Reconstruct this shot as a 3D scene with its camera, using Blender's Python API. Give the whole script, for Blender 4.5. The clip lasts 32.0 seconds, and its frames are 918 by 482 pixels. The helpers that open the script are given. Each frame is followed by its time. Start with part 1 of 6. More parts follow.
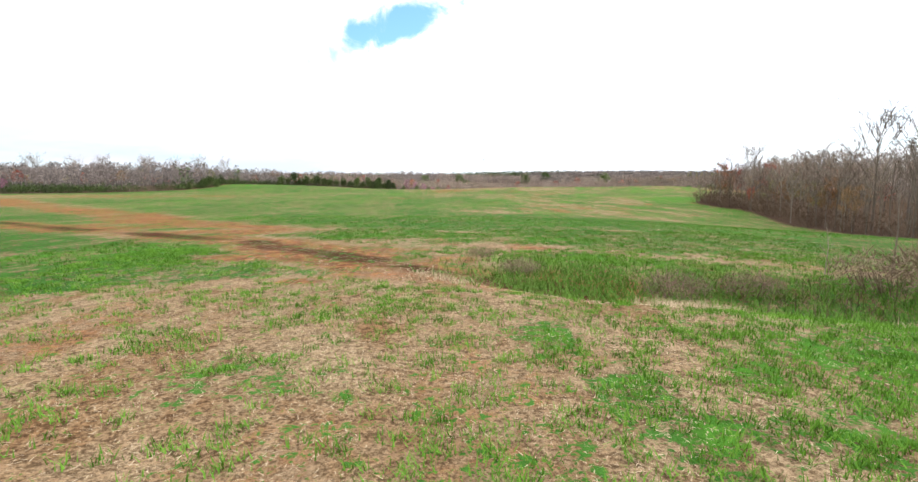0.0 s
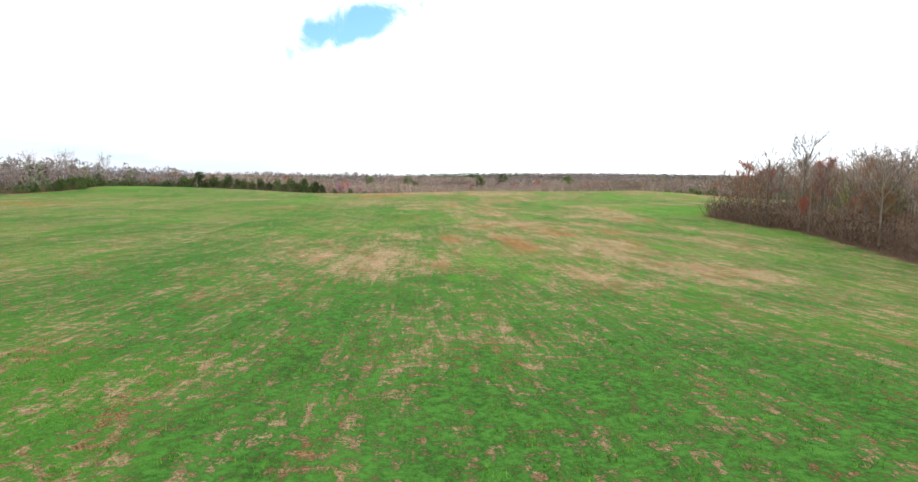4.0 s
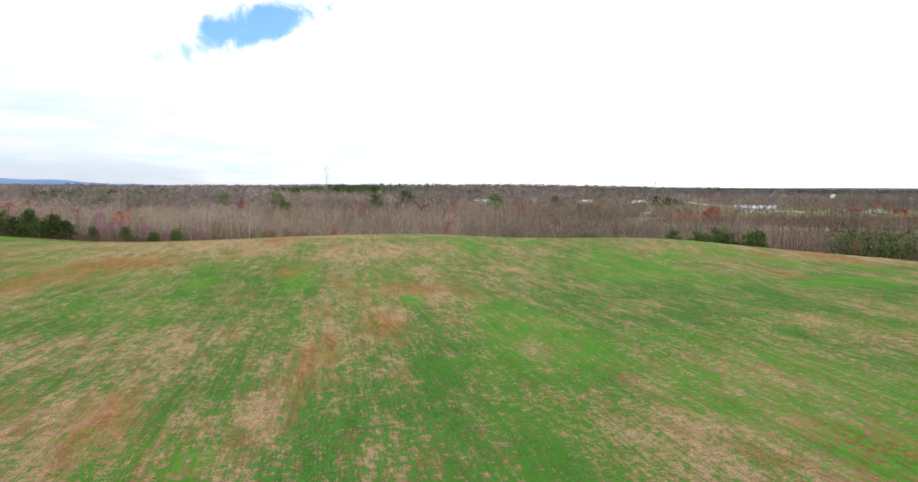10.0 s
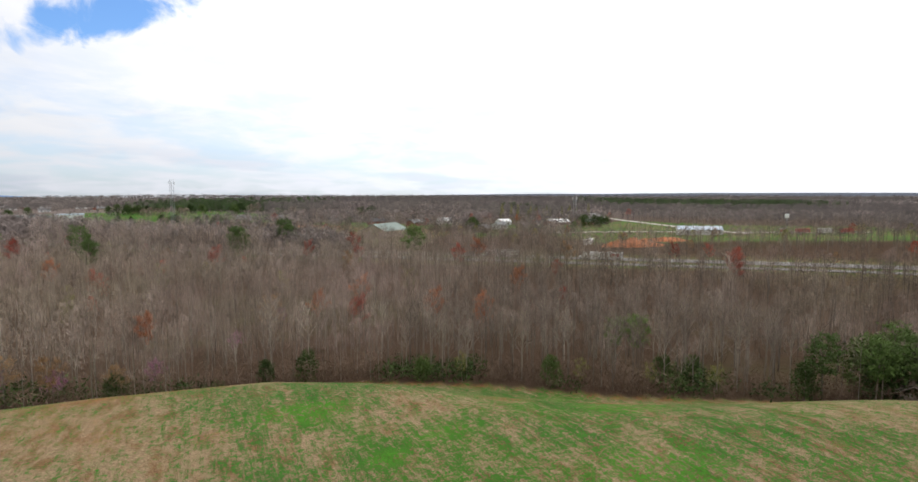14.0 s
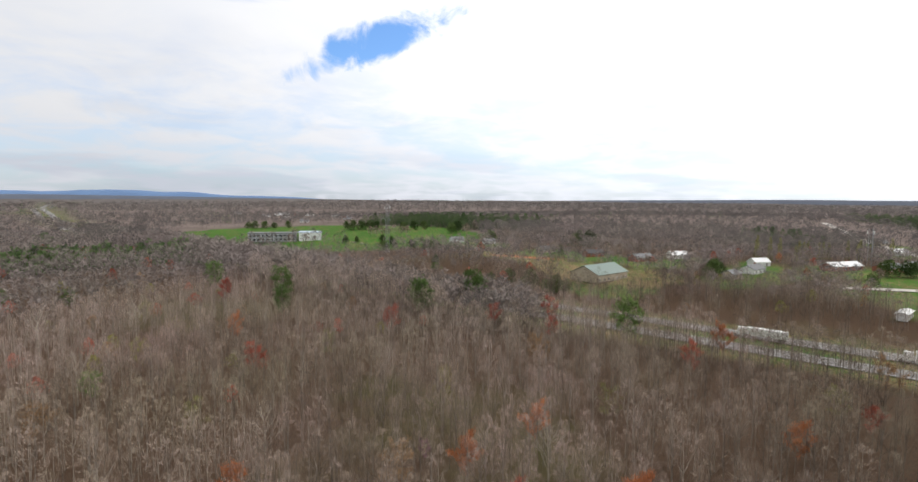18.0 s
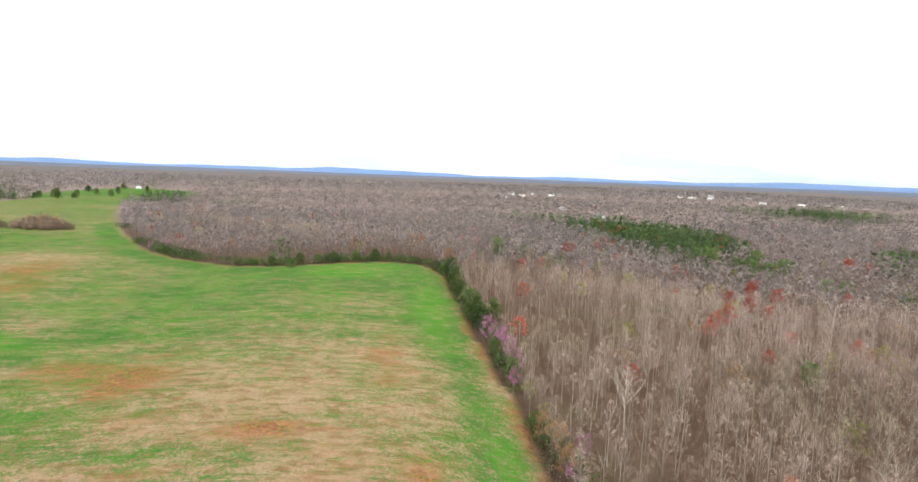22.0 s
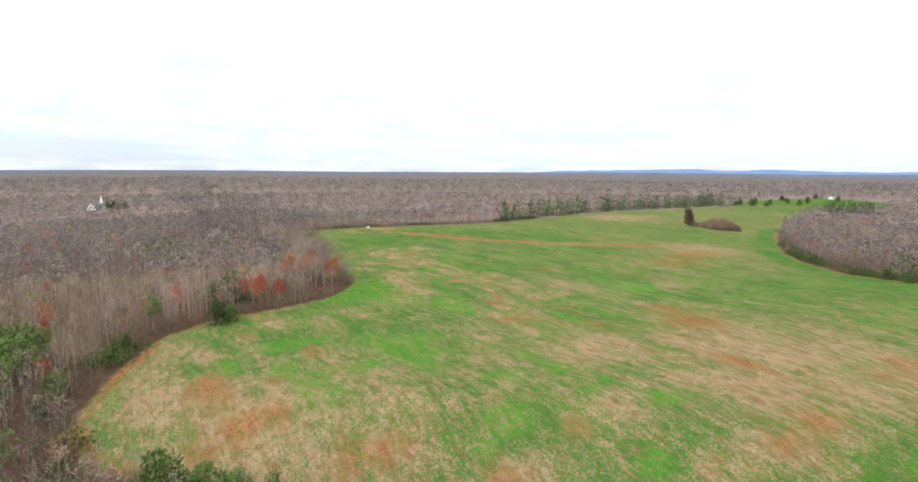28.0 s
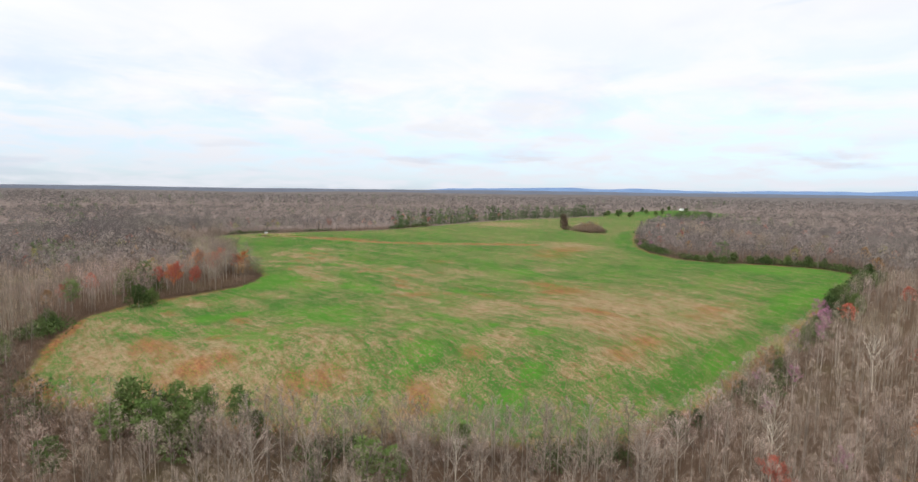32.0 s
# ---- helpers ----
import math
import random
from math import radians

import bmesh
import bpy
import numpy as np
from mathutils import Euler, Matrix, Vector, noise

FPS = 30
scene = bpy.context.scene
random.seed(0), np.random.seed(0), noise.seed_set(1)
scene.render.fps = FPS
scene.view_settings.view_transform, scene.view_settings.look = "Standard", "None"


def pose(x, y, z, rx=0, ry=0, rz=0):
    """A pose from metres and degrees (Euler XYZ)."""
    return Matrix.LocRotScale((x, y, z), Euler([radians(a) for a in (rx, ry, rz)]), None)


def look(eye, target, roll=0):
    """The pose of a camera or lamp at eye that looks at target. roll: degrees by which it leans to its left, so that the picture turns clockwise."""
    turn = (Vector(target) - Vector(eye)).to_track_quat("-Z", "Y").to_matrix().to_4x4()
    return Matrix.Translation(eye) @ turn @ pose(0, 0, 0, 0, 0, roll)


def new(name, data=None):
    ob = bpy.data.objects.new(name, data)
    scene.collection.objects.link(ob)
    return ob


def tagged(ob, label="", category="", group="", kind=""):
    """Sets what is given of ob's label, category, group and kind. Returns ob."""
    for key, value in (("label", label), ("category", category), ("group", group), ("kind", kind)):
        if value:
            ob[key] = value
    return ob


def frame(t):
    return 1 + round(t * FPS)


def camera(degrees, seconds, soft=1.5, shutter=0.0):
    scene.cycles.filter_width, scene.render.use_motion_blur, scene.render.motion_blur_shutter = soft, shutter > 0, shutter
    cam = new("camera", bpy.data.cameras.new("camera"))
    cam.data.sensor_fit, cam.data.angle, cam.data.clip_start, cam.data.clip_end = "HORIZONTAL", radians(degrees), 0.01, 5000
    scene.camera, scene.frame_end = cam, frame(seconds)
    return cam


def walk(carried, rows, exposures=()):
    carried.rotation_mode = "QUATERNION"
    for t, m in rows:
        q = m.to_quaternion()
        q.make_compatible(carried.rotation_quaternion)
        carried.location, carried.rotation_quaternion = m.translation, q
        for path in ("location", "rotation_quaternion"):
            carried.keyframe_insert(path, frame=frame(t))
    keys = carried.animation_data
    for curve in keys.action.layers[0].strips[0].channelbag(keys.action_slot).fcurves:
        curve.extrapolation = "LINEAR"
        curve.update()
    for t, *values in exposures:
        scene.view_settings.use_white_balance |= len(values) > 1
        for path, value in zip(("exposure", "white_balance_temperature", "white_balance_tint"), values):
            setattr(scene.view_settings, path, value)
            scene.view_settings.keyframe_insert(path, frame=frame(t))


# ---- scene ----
cam = camera(80.7, 32.0)
ROWS = [
    (0.0, 0.00, -0.00, -1.01, 83.55, -0.00, -0.00),
    (0.5, -0.28, 3.25, -0.44, 83.52, 0.09, -0.27),
    (1.0, -0.33, 8.23, 0.26, 83.44, 0.22, 0.11),
    (1.5, 0.63, 15.39, 0.62, 83.36, 0.51, 0.59),
    (2.0, 0.67, 23.51, -0.24, 83.52, 0.55, 0.51),
    (2.5, 2.00, 32.32, -0.93, 83.58, 0.70, 1.01),
    (4.5, 14.27, 70.86, -0.82, 83.98, -0.24, -7.94),
    (5.0, 16.43, 81.78, -0.89, 84.11, 0.32, -12.10),
    (5.5, 18.59, 91.52, -0.20, 84.15, 0.69, -14.70),
    (6.0, 21.90, 102.45, 0.44, 84.17, 0.90, -14.74),
    (6.5, 25.48, 113.93, 1.22, 84.26, 0.97, -14.60),
    (7.0, 28.44, 124.42, 2.67, 84.25, 0.90, -14.57),
    (7.5, 31.93, 135.84, 2.90, 84.54, 0.89, -14.44),
    (8.0, 35.15, 147.28, 4.08, 84.62, 0.95, -14.36),
    (8.5, 37.94, 158.55, 5.48, 84.71, 0.84, -13.40),
    (9.0, 39.06, 170.19, 6.85, 84.62, 0.18, -12.23),
    (9.5, 38.74, 182.73, 7.48, 84.56, -0.46, -12.23),
    (10.0, 38.13, 196.35, 8.38, 84.54, -0.38, -13.50),
    (10.5, 37.61, 210.04, 9.06, 84.62, -0.59, -16.74),
    (11.0, 40.49, 226.01, 11.83, 84.23, 0.39, -21.01),
    (11.5, 41.15, 238.94, 12.61, 84.33, 0.44, -22.85),
    (12.0, 42.77, 251.84, 13.49, 84.53, 0.35, -23.89),
    (12.5, 44.67, 263.77, 14.36, 84.73, 0.20, -24.61),
    (13.0, 47.40, 276.04, 15.71, 84.90, 0.21, -25.23),
    (13.5, 50.08, 287.56, 17.16, 85.12, 0.21, -25.62),
    (14.0, 52.54, 300.07, 19.17, 85.19, 0.08, -26.00),
    (14.5, 55.83, 313.89, 19.97, 85.40, 0.08, -26.47),
    (16.5, 75.99, 345.66, 34.73, 85.55, 0.39, -23.20),
    (17.0, 76.25, 346.25, 37.11, 85.49, 0.14, -20.30),
    (17.5, 75.87, 349.27, 38.86, 85.43, -0.48, -10.67),
    (18.0, 78.13, 352.88, 39.37, 85.29, -0.41, -2.15),
    (18.5, 82.18, 356.88, 39.41, 85.09, -0.29, 5.95),
    (19.0, 86.72, 358.75, 39.20, 85.04, -0.39, 13.77),
    (19.5, 91.72, 361.73, 39.11, 84.95, -0.46, 20.74),
    (20.0, 97.54, 366.35, 39.05, 84.83, -0.57, 28.76),
    (20.5, 104.04, 369.09, 39.74, 84.63, -1.03, 38.47),
    (21.0, 110.55, 371.47, 39.85, 84.39, -1.53, 51.36),
    (21.5, 114.59, 375.17, 40.37, 83.75, -2.06, 68.06),
    (22.0, 123.01, 378.68, 41.90, 83.10, -1.99, 83.77),
    (22.5, 125.43, 380.24, 41.92, 82.65, -2.14, 95.82),
    (23.0, 127.34, 382.12, 41.77, 82.23, -2.17, 106.99),
    (23.5, 130.50, 385.09, 42.30, 81.93, -2.02, 115.61),
    (24.0, 134.45, 386.89, 42.86, 81.74, -2.03, 123.21),
    (24.5, 139.49, 389.58, 43.85, 81.52, -2.21, 130.67),
    (25.0, 140.01, 394.12, 42.57, 81.60, -1.77, 137.66),
    (25.5, 140.88, 397.56, 42.62, 81.57, -1.70, 143.32),
    (26.0, 143.09, 402.33, 41.76, 81.77, -1.42, 145.26),
    (26.5, 148.62, 408.78, 42.12, 81.84, -1.53, 148.07),
    (28.5, 170.62, 457.63, 47.25, 82.71, -0.24, 151.03),
    (29.0, 179.02, 471.08, 47.17, 83.17, 0.06, 144.90),
    (29.5, 188.78, 484.90, 47.30, 83.37, 0.19, 141.77),
    (30.0, 199.46, 497.88, 46.72, 83.49, 0.23, 140.25),
    (30.5, 206.20, 505.20, 45.30, 83.62, 0.20, 138.99),
    (31.0, 205.00, 502.00, 44.00, 83.74, 0.09, 137.92),
    (31.1, 203.20, 498.60, 43.30, 83.83, 0.01, 138.06),
    (31.2, 201.40, 495.20, 42.60, 83.91, -0.07, 138.21),
    (31.3, 199.60, 491.80, 41.90, 84.00, -0.15, 138.35),
    (31.4, 197.80, 488.40, 41.20, 84.08, -0.23, 138.49),
    (31.5, 196.00, 485.00, 40.50, 84.17, -0.31, 138.63),
    (31.6, 194.20, 481.60, 39.80, 84.26, -0.40, 138.78),
    (31.7, 192.40, 478.20, 39.10, 84.34, -0.48, 138.92),
    (31.8, 190.60, 474.80, 38.40, 84.43, -0.56, 139.06),
    (31.9, 188.80, 471.40, 37.70, 84.51, -0.64, 139.21),
    (32.0, 187.00, 468.00, 37.00, 84.60, -0.72, 139.35),
]
EXPOSURES = [(0.0, -0.15), (2.5, -0.08), (6.0, -0.28), (9.0, -0.38), (11.0, -0.52), (13.0, -0.6), (14.5, -0.95), (16.5, -0.95), (19.0, -0.68), (20.5, -0.36), (22.0, -0.12), (23.0, -0.18), (26.0, -0.18), (28.5, -0.3), (31.0, -0.45), (32.0, -0.55)]
walk(cam, [(t, pose(x, y, z, rx, ry, rz)) for t, x, y, z, rx, ry, rz in ROWS], EXPOSURES)

# ---- daylight: bright broken overcast, soft high sun ----
SUN_ELEV, SUN_ROT = radians(44), radians(72)
world = bpy.data.worlds.new("overcast_sky")
scene.world = world
world.use_nodes = True


class Nodes:
    """Short-hand for building a node tree."""

    def __init__(self, tree):
        self.t = tree
        tree.nodes.clear()

    def n(self, kind, **kw):
        nd = self.t.nodes.new(kind)
        for k, v in kw.items():
            if k == "op":
                nd.operation = v
            elif k == "blend":
                nd.blend_type = v
            elif k == "dtype":
                nd.data_type = v
            elif k == "attr":
                nd.attribute_name = v
        return nd

    def link(self, a, b):
        self.t.links.new(a, b)

    def put(self, value, socket):
        if hasattr(value, "links"):
            self.link(value, socket)
        else:
            socket.default_value = value

    def math(self, op, a, b=0.0, c=None, clamp=False):
        nd = self.n("ShaderNodeMath", op=op)
        nd.use_clamp = clamp
        self.put(a, nd.inputs[0])
        self.put(b, nd.inputs[1])
        if c is not None:
            self.put(c, nd.inputs[2])
        return nd.outputs[0]

    def noise(self, vec, scale, detail=3.0, rough=0.55, dist=0.0):
        nd = self.n("ShaderNodeTexNoise")
        self.put(vec, nd.inputs["Vector"])
        nd.inputs["Scale"].default_value = scale
        nd.inputs["Detail"].default_value = detail
        nd.inputs["Roughness"].default_value = rough
        nd.inputs["Distortion"].default_value = dist
        return nd.outputs["Fac"]

    def step(self, v, lo, hi):
        nd = self.n("ShaderNodeMapRange")
        nd.interpolation_type = "SMOOTHSTEP"
        self.put(v, nd.inputs[0])
        nd.inputs[1].default_value = lo
        nd.inputs[2].default_value = hi
        return nd.outputs[0]

    def mix(self, f, a, b, blend="MIX"):
        nd = self.n("ShaderNodeMix", dtype="RGBA", blend=blend)
        self.put(f, nd.inputs[0])
        for v, s in ((a, nd.inputs[6]), (b, nd.inputs[7])):
            self.put((*v, 1.0) if isinstance(v, tuple) and len(v) == 3 else v, s)
        return nd.outputs[2]

    def scaled(self, vec, sx, sy, sz):
        nd = self.n("ShaderNodeMapping")
        self.put(vec, nd.inputs["Vector"])
        nd.inputs["Scale"].default_value = (sx, sy, sz)
        return nd.outputs[0]


def build_sky():
    g = Nodes(world.node_tree)
    out = g.n("ShaderNodeOutputWorld")
    bg = g.n("ShaderNodeBackground")
    sky = g.n("ShaderNodeTexSky")
    sky.sky_type = "NISHITA"
    sky.sun_disc = False
    sky.sun_elevation, sky.sun_rotation = SUN_ELEV, SUN_ROT
    blue = g.n("ShaderNodeMix", dtype="RGBA", blend="MULTIPLY")
    blue.inputs[0].default_value = 1.0
    g.link(sky.outputs[0], blue.inputs[6])
    blue.inputs[7].default_value = (0.19, 0.265, 0.36, 1)
    tc = g.n("ShaderNodeTexCoord").outputs["Generated"]
    sep = g.n("ShaderNodeSeparateXYZ")
    g.link(tc, sep.inputs[0])
    x, y, z = sep.outputs
    zz = g.math("MAXIMUM", z, 0.0)
    # cloud sheet: coordinates on a flat layer overhead
    flat = g.n("ShaderNodeCombineXYZ")
    zo = g.math("ADD", zz, 0.16)
    g.link(g.math("DIVIDE", x, zo), flat.inputs[0])
    g.link(g.math("DIVIDE", y, zo), flat.inputs[1])
    big = g.noise(flat.outputs[0], 1.1, 5, 0.55, 0.3)
    fine = g.noise(flat.outputs[0], 1.9, 6, 0.6, 0.4)
    # the one clear gap in the north
    ys = g.math("MAXIMUM", y, 0.05)
    u = g.math("DIVIDE", x, ys)
    v = g.math("DIVIDE", z, ys)
    du = g.math("SUBTRACT", u, -0.112)
    dv = g.math("SUBTRACT", v, 0.276)
    wob = g.math("SUBTRACT", g.noise(tc, 16.0, 5, 0.6, 0.4), 0.5)
    a = g.math("ADD", g.math("MULTIPLY", du, 0.93), g.math("MULTIPLY", dv, 0.36))
    b = g.math("SUBTRACT", g.math("MULTIPLY", dv, 0.93), g.math("MULTIPLY", du, 0.36))
    r = g.math("ADD", g.math("POWER", g.math("ABSOLUTE", g.math("DIVIDE", a, 0.135)), 2.0),
               g.math("POWER", g.math("ABSOLUTE", g.math("DIVIDE", b, 0.032)), 2.0))
    r = g.math("ADD", r, g.math("MULTIPLY", wob, 5.0))
    gap = g.math("MULTIPLY", g.math("SUBTRACT", 1.0, g.step(r, 0.1, 1.7)), g.step(y, 0.2, 0.4))
    # thin places low in the sky, all round, and small streaks
    low = g.math("SUBTRACT", 1.0, g.step(z, 0.04, 0.36))
    thin = g.math("MULTIPLY", g.step(fine, 0.36, 0.66), low)
    thin = g.math("MULTIPLY", thin, 0.4)
    streak = g.n("ShaderNodeTexNoise")
    g.link(g.scaled(tc, 3.0, 3.0, 22.0), streak.inputs["Vector"])
    streak.inputs["Scale"].default_value = 1.0
    streak.inputs["Detail"].default_value = 5.0
    st = g.math("MULTIPLY", g.step(streak.outputs["Fac"], 0.60, 0.72), g.math("SUBTRACT", 1.0, g.step(z, 0.30, 0.48)))
    clear = g.math("MAXIMUM", gap, g.math("MAXIMUM", thin, g.math("MULTIPLY", st, 0.28)))
    # cloud body: white, a little grey underneath near the horizon
    shade = g.math("MULTIPLY", g.step(big, 0.48, 0.66), g.math("SUBTRACT", 1.0, g.step(z, 0.03, 0.42)))
    band = g.math("MULTIPLY", g.step(streak.outputs["Fac"], 0.42, 0.62), g.math("SUBTRACT", 1.0, g.step(z, 0.03, 0.13)))
    shade = g.math("MAXIMUM", g.math("MULTIPLY", shade, 0.24), g.math("MULTIPLY", band, 0.55))
    shade = g.math("MAXIMUM", shade, g.math("MULTIPLY", g.math("SUBTRACT", 1.0, g.step(z, 0.01, 0.16)), 0.34))
    cloud = g.mix(shade, (1.36, 1.37, 1.41), (0.68, 0.77, 0.98))
    # the sheet is brighter round the veiled sun
    aim = g.n("ShaderNodeVectorMath", op="DOT_PRODUCT")
    g.link(tc, aim.inputs[0])
    aim.inputs[1].default_value = (math.sin(SUN_ROT) * math.cos(SUN_ELEV), math.cos(SUN_ROT) * math.cos(SUN_ELEV), math.sin(SUN_ELEV))
    glow = g.step(aim.outputs["Value"], -0.2, 1.0)
    gain = g.math("ADD", 1.06, g.math("MULTIPLY", glow, 0.9))
    lit = g.n("ShaderNodeVectorMath", op="SCALE")
    g.link(cloud, lit.inputs[0])
    g.link(gain, lit.inputs["Scale"])
    col = g.mix(clear, lit.outputs[0], blue.outputs[2])
    g.link(col, bg.inputs[0])
    bg.inputs[1].default_value = 1.0
    g.link(bg.outputs[0], out.inputs[0])


build_sky()
sun_data = bpy.data.lights.new("sun", "SUN")
sun_data.energy, sun_data.angle, sun_data.color = 1.5, radians(16), (1.0, 0.95, 0.88)
sun = new("sun", sun_data)
sun.matrix_world = look((0, 0, 300), (0 - 100 * math.sin(SUN_ROT) , 0 - 100 * math.cos(SUN_ROT), 300 - 100 * math.tan(SUN_ELEV)))

# ---- materials ----
def material(name, rough=0.9, gloss=0.25):
    m = bpy.data.materials.new(name)
    m.use_nodes = True
    g = Nodes(m.node_tree)
    out = g.n("ShaderNodeOutputMaterial")
    bs = g.n("ShaderNodeBsdfPrincipled")
    bs.inputs["Roughness"].default_value = rough
    bs.inputs["Specular IOR Level"].default_value = gloss
    g.link(bs.outputs[0], out.inputs[0])
    return m, g, bs


def bump(g, bs, height, strength=0.4, dist=0.1):
    b = g.n("ShaderNodeBump")
    b.inputs["Strength"].default_value = strength
    b.inputs["Distance"].default_value = dist
    g.link(height, b.inputs["Height"])
    g.link(b.outputs[0], bs.inputs["Normal"])


def plain(name, colour, rough=0.7, metal=0.0, vary=0.25, scale=3.0):
    """A surface of one colour with fine grain and broad wear."""
    m, g, bs = material(name, rough)
    pos = g.n("ShaderNodeTexCoord").outputs["Object"]
    n1 = g.noise(pos, scale, 4, 0.6)
    n2 = g.noise(pos, scale * 9, 3, 0.6)
    f = g.math("ADD", g.math("MULTIPLY", n1, 0.7), g.math("MULTIPLY", n2, 0.3))
    dark = tuple(c * (1 - vary) for c in colour)
    lite = tuple(min(1, c * (1 + vary)) for c in colour)
    g.link(g.mix(g.step(f, 0.3, 0.7), dark, lite), bs.inputs["Base Color"])
    bs.inputs["Metallic"].default_value = metal
    return m


def soften(g, bs, lift):
    """Turn the shading of loose foliage towards the sky, as a full crown would be lit."""
    up = g.n("ShaderNodeCombineXYZ")
    up.inputs[2].default_value = lift
    geo = g.n("ShaderNodeNewGeometry")
    soft = g.n("ShaderNodeVectorMath", op="ADD")
    g.link(geo.outputs["Normal"], soft.inputs[0])
    g.link(up.outputs[0], soft.inputs[1])
    unit = g.n("ShaderNodeVectorMath", op="NORMALIZE")
    g.link(soft.outputs[0], unit.inputs[0])
    g.link(unit.outputs[0], bs.inputs["Normal"])


def tree_material(name, c0, c1, rough=0.9, per_object=True, lift=0.0):
    """Bark, twigs or leaves: a tone for each tree and grain along it."""
    m, g, bs = material(name, rough, 0.08)
    at = g.n("ShaderNodeAttribute", attr="tone").outputs["Fac"]
    rnd = g.n("ShaderNodeObjectInfo").outputs["Random"]
    pos = g.n("ShaderNodeTexCoord").outputs["Object"]
    n = g.noise(pos, 1.3, 3, 0.6)
    f = g.math("ADD", g.math("MULTIPLY", at, 0.6), g.math("MULTIPLY", n, 0.4))
    if per_object:
        f = g.math("ADD", f, g.math("MULTIPLY", g.math("SUBTRACT", rnd, 0.5), 0.5))
    g.link(g.mix(g.step(f, 0.05, 0.95), c0, c1), bs.inputs["Base Color"])
    if lift:
        soften(g, bs, lift)
    return m


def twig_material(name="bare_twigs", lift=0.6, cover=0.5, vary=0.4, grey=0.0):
    """Twigs from brown through grey to mauve, tree by tree."""
    m, g, bs = material(name, 0.95, 0.05)
    at_ = g.n("ShaderNodeAttribute", attr="tone").outputs["Fac"]
    rnd = g.n("ShaderNodeObjectInfo").outputs["Random"]
    pos = g.n("ShaderNodeTexCoord").outputs["Object"]
    n = g.math("MULTIPLY", g.math("SUBTRACT", g.noise(pos, 0.9, 3, 0.6), 0.5), vary)
    f = g.math("ADD", g.math("ADD", at_, n), g.math("MULTIPLY", g.math("SUBTRACT", rnd, 0.5), 0.7))
    c = g.mix(g.step(f, 0.0, 0.45), (0.12, 0.09, 0.067), (0.285, 0.22, 0.168))
    c = g.mix(g.step(f, 0.5, 1.0), c, (0.37, 0.285, 0.242))
    stand = g.noise(pos, 0.016, 4, 0.6)
    c = g.mix(g.math("MULTIPLY", g.step(stand, 0.50, 0.68), 0.55), c, (0.31, 0.275, 0.175))
    c = g.mix(g.math("MULTIPLY", g.step(stand, 0.48, 0.32), 0.5), c, (0.42, 0.285, 0.255))
    # grey: share of aerial haze painted into the twig colour
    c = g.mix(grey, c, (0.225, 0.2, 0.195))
    soften(g, bs, lift)
    g.link(c, bs.inputs["Base Color"])
    lacy(g, bs, cover)
    return m


def lacy(g, bs, cover):
    """Fine twigs finer than the mesh: part of the light passes between them."""
    out = [nd for nd in g.t.nodes if nd.type == "OUTPUT_MATERIAL"][0]
    tr = g.n("ShaderNodeBsdfTransparent")
    mx = g.n("ShaderNodeMixShader")
    mx.inputs[0].default_value = cover
    g.link(tr.outputs[0], mx.inputs[1])
    g.link(bs.outputs[0], mx.inputs[2])
    g.link(mx.outputs[0], out.inputs[0])


M_WHITEBARK = tree_material("white_sycamore_bark", (0.32, 0.28, 0.225), (0.58, 0.52, 0.43))
M_BARK = tree_material("pale_grey_bark", (0.115, 0.094, 0.076), (0.35, 0.3, 0.244))
M_TWIG = twig_material()
# far trees: distance haze is mixed into the base colour
M_HAZETWIG = twig_material("far_hazed_twigs", 4.0, 0.6, 0.1, 0.6)
M_RED = tree_material("red_maple_buds", (0.25, 0.05, 0.036), (0.43, 0.125, 0.08))
M_ORANGE = tree_material("rusty_buds", (0.34, 0.11, 0.045), (0.52, 0.21, 0.085))
M_PINK = tree_material("redbud_blossom", (0.28, 0.10, 0.18), (0.44, 0.21, 0.32))
M_LIME = tree_material("young_leaves", (0.15, 0.16, 0.045), (0.30, 0.28, 0.09))
M_RUST = tree_material("dry_brown_leaves", (0.22, 0.12, 0.055), (0.36, 0.23, 0.12))
M_FARPINE = tree_material("far_pine_needles", (0.045, 0.08, 0.028), (0.11, 0.165, 0.055), lift=2.0)
M_PINE = tree_material("pine_needles", (0.045, 0.078, 0.02), (0.13, 0.195, 0.052), lift=0.9)
M_CEDAR = tree_material("cedar_foliage", (0.036, 0.06, 0.02), (0.12, 0.17, 0.052))
M_GRASS = tree_material("young_wheat_blades", (0.055, 0.15, 0.015), (0.16, 0.33, 0.04))
M_WEED = tree_material("ditch_weeds", (0.055, 0.13, 0.02), (0.15, 0.28, 0.05))
M_STRAW = tree_material("dry_straw", (0.26, 0.18, 0.10), (0.66, 0.54, 0.37))
M_THICKET = tree_material("thicket_twigs", (0.13, 0.09, 0.065), (0.30, 0.22, 0.155))
M_BRUSH = tree_material("dry_brush", (0.075, 0.05, 0.037), (0.20, 0.14, 0.10))


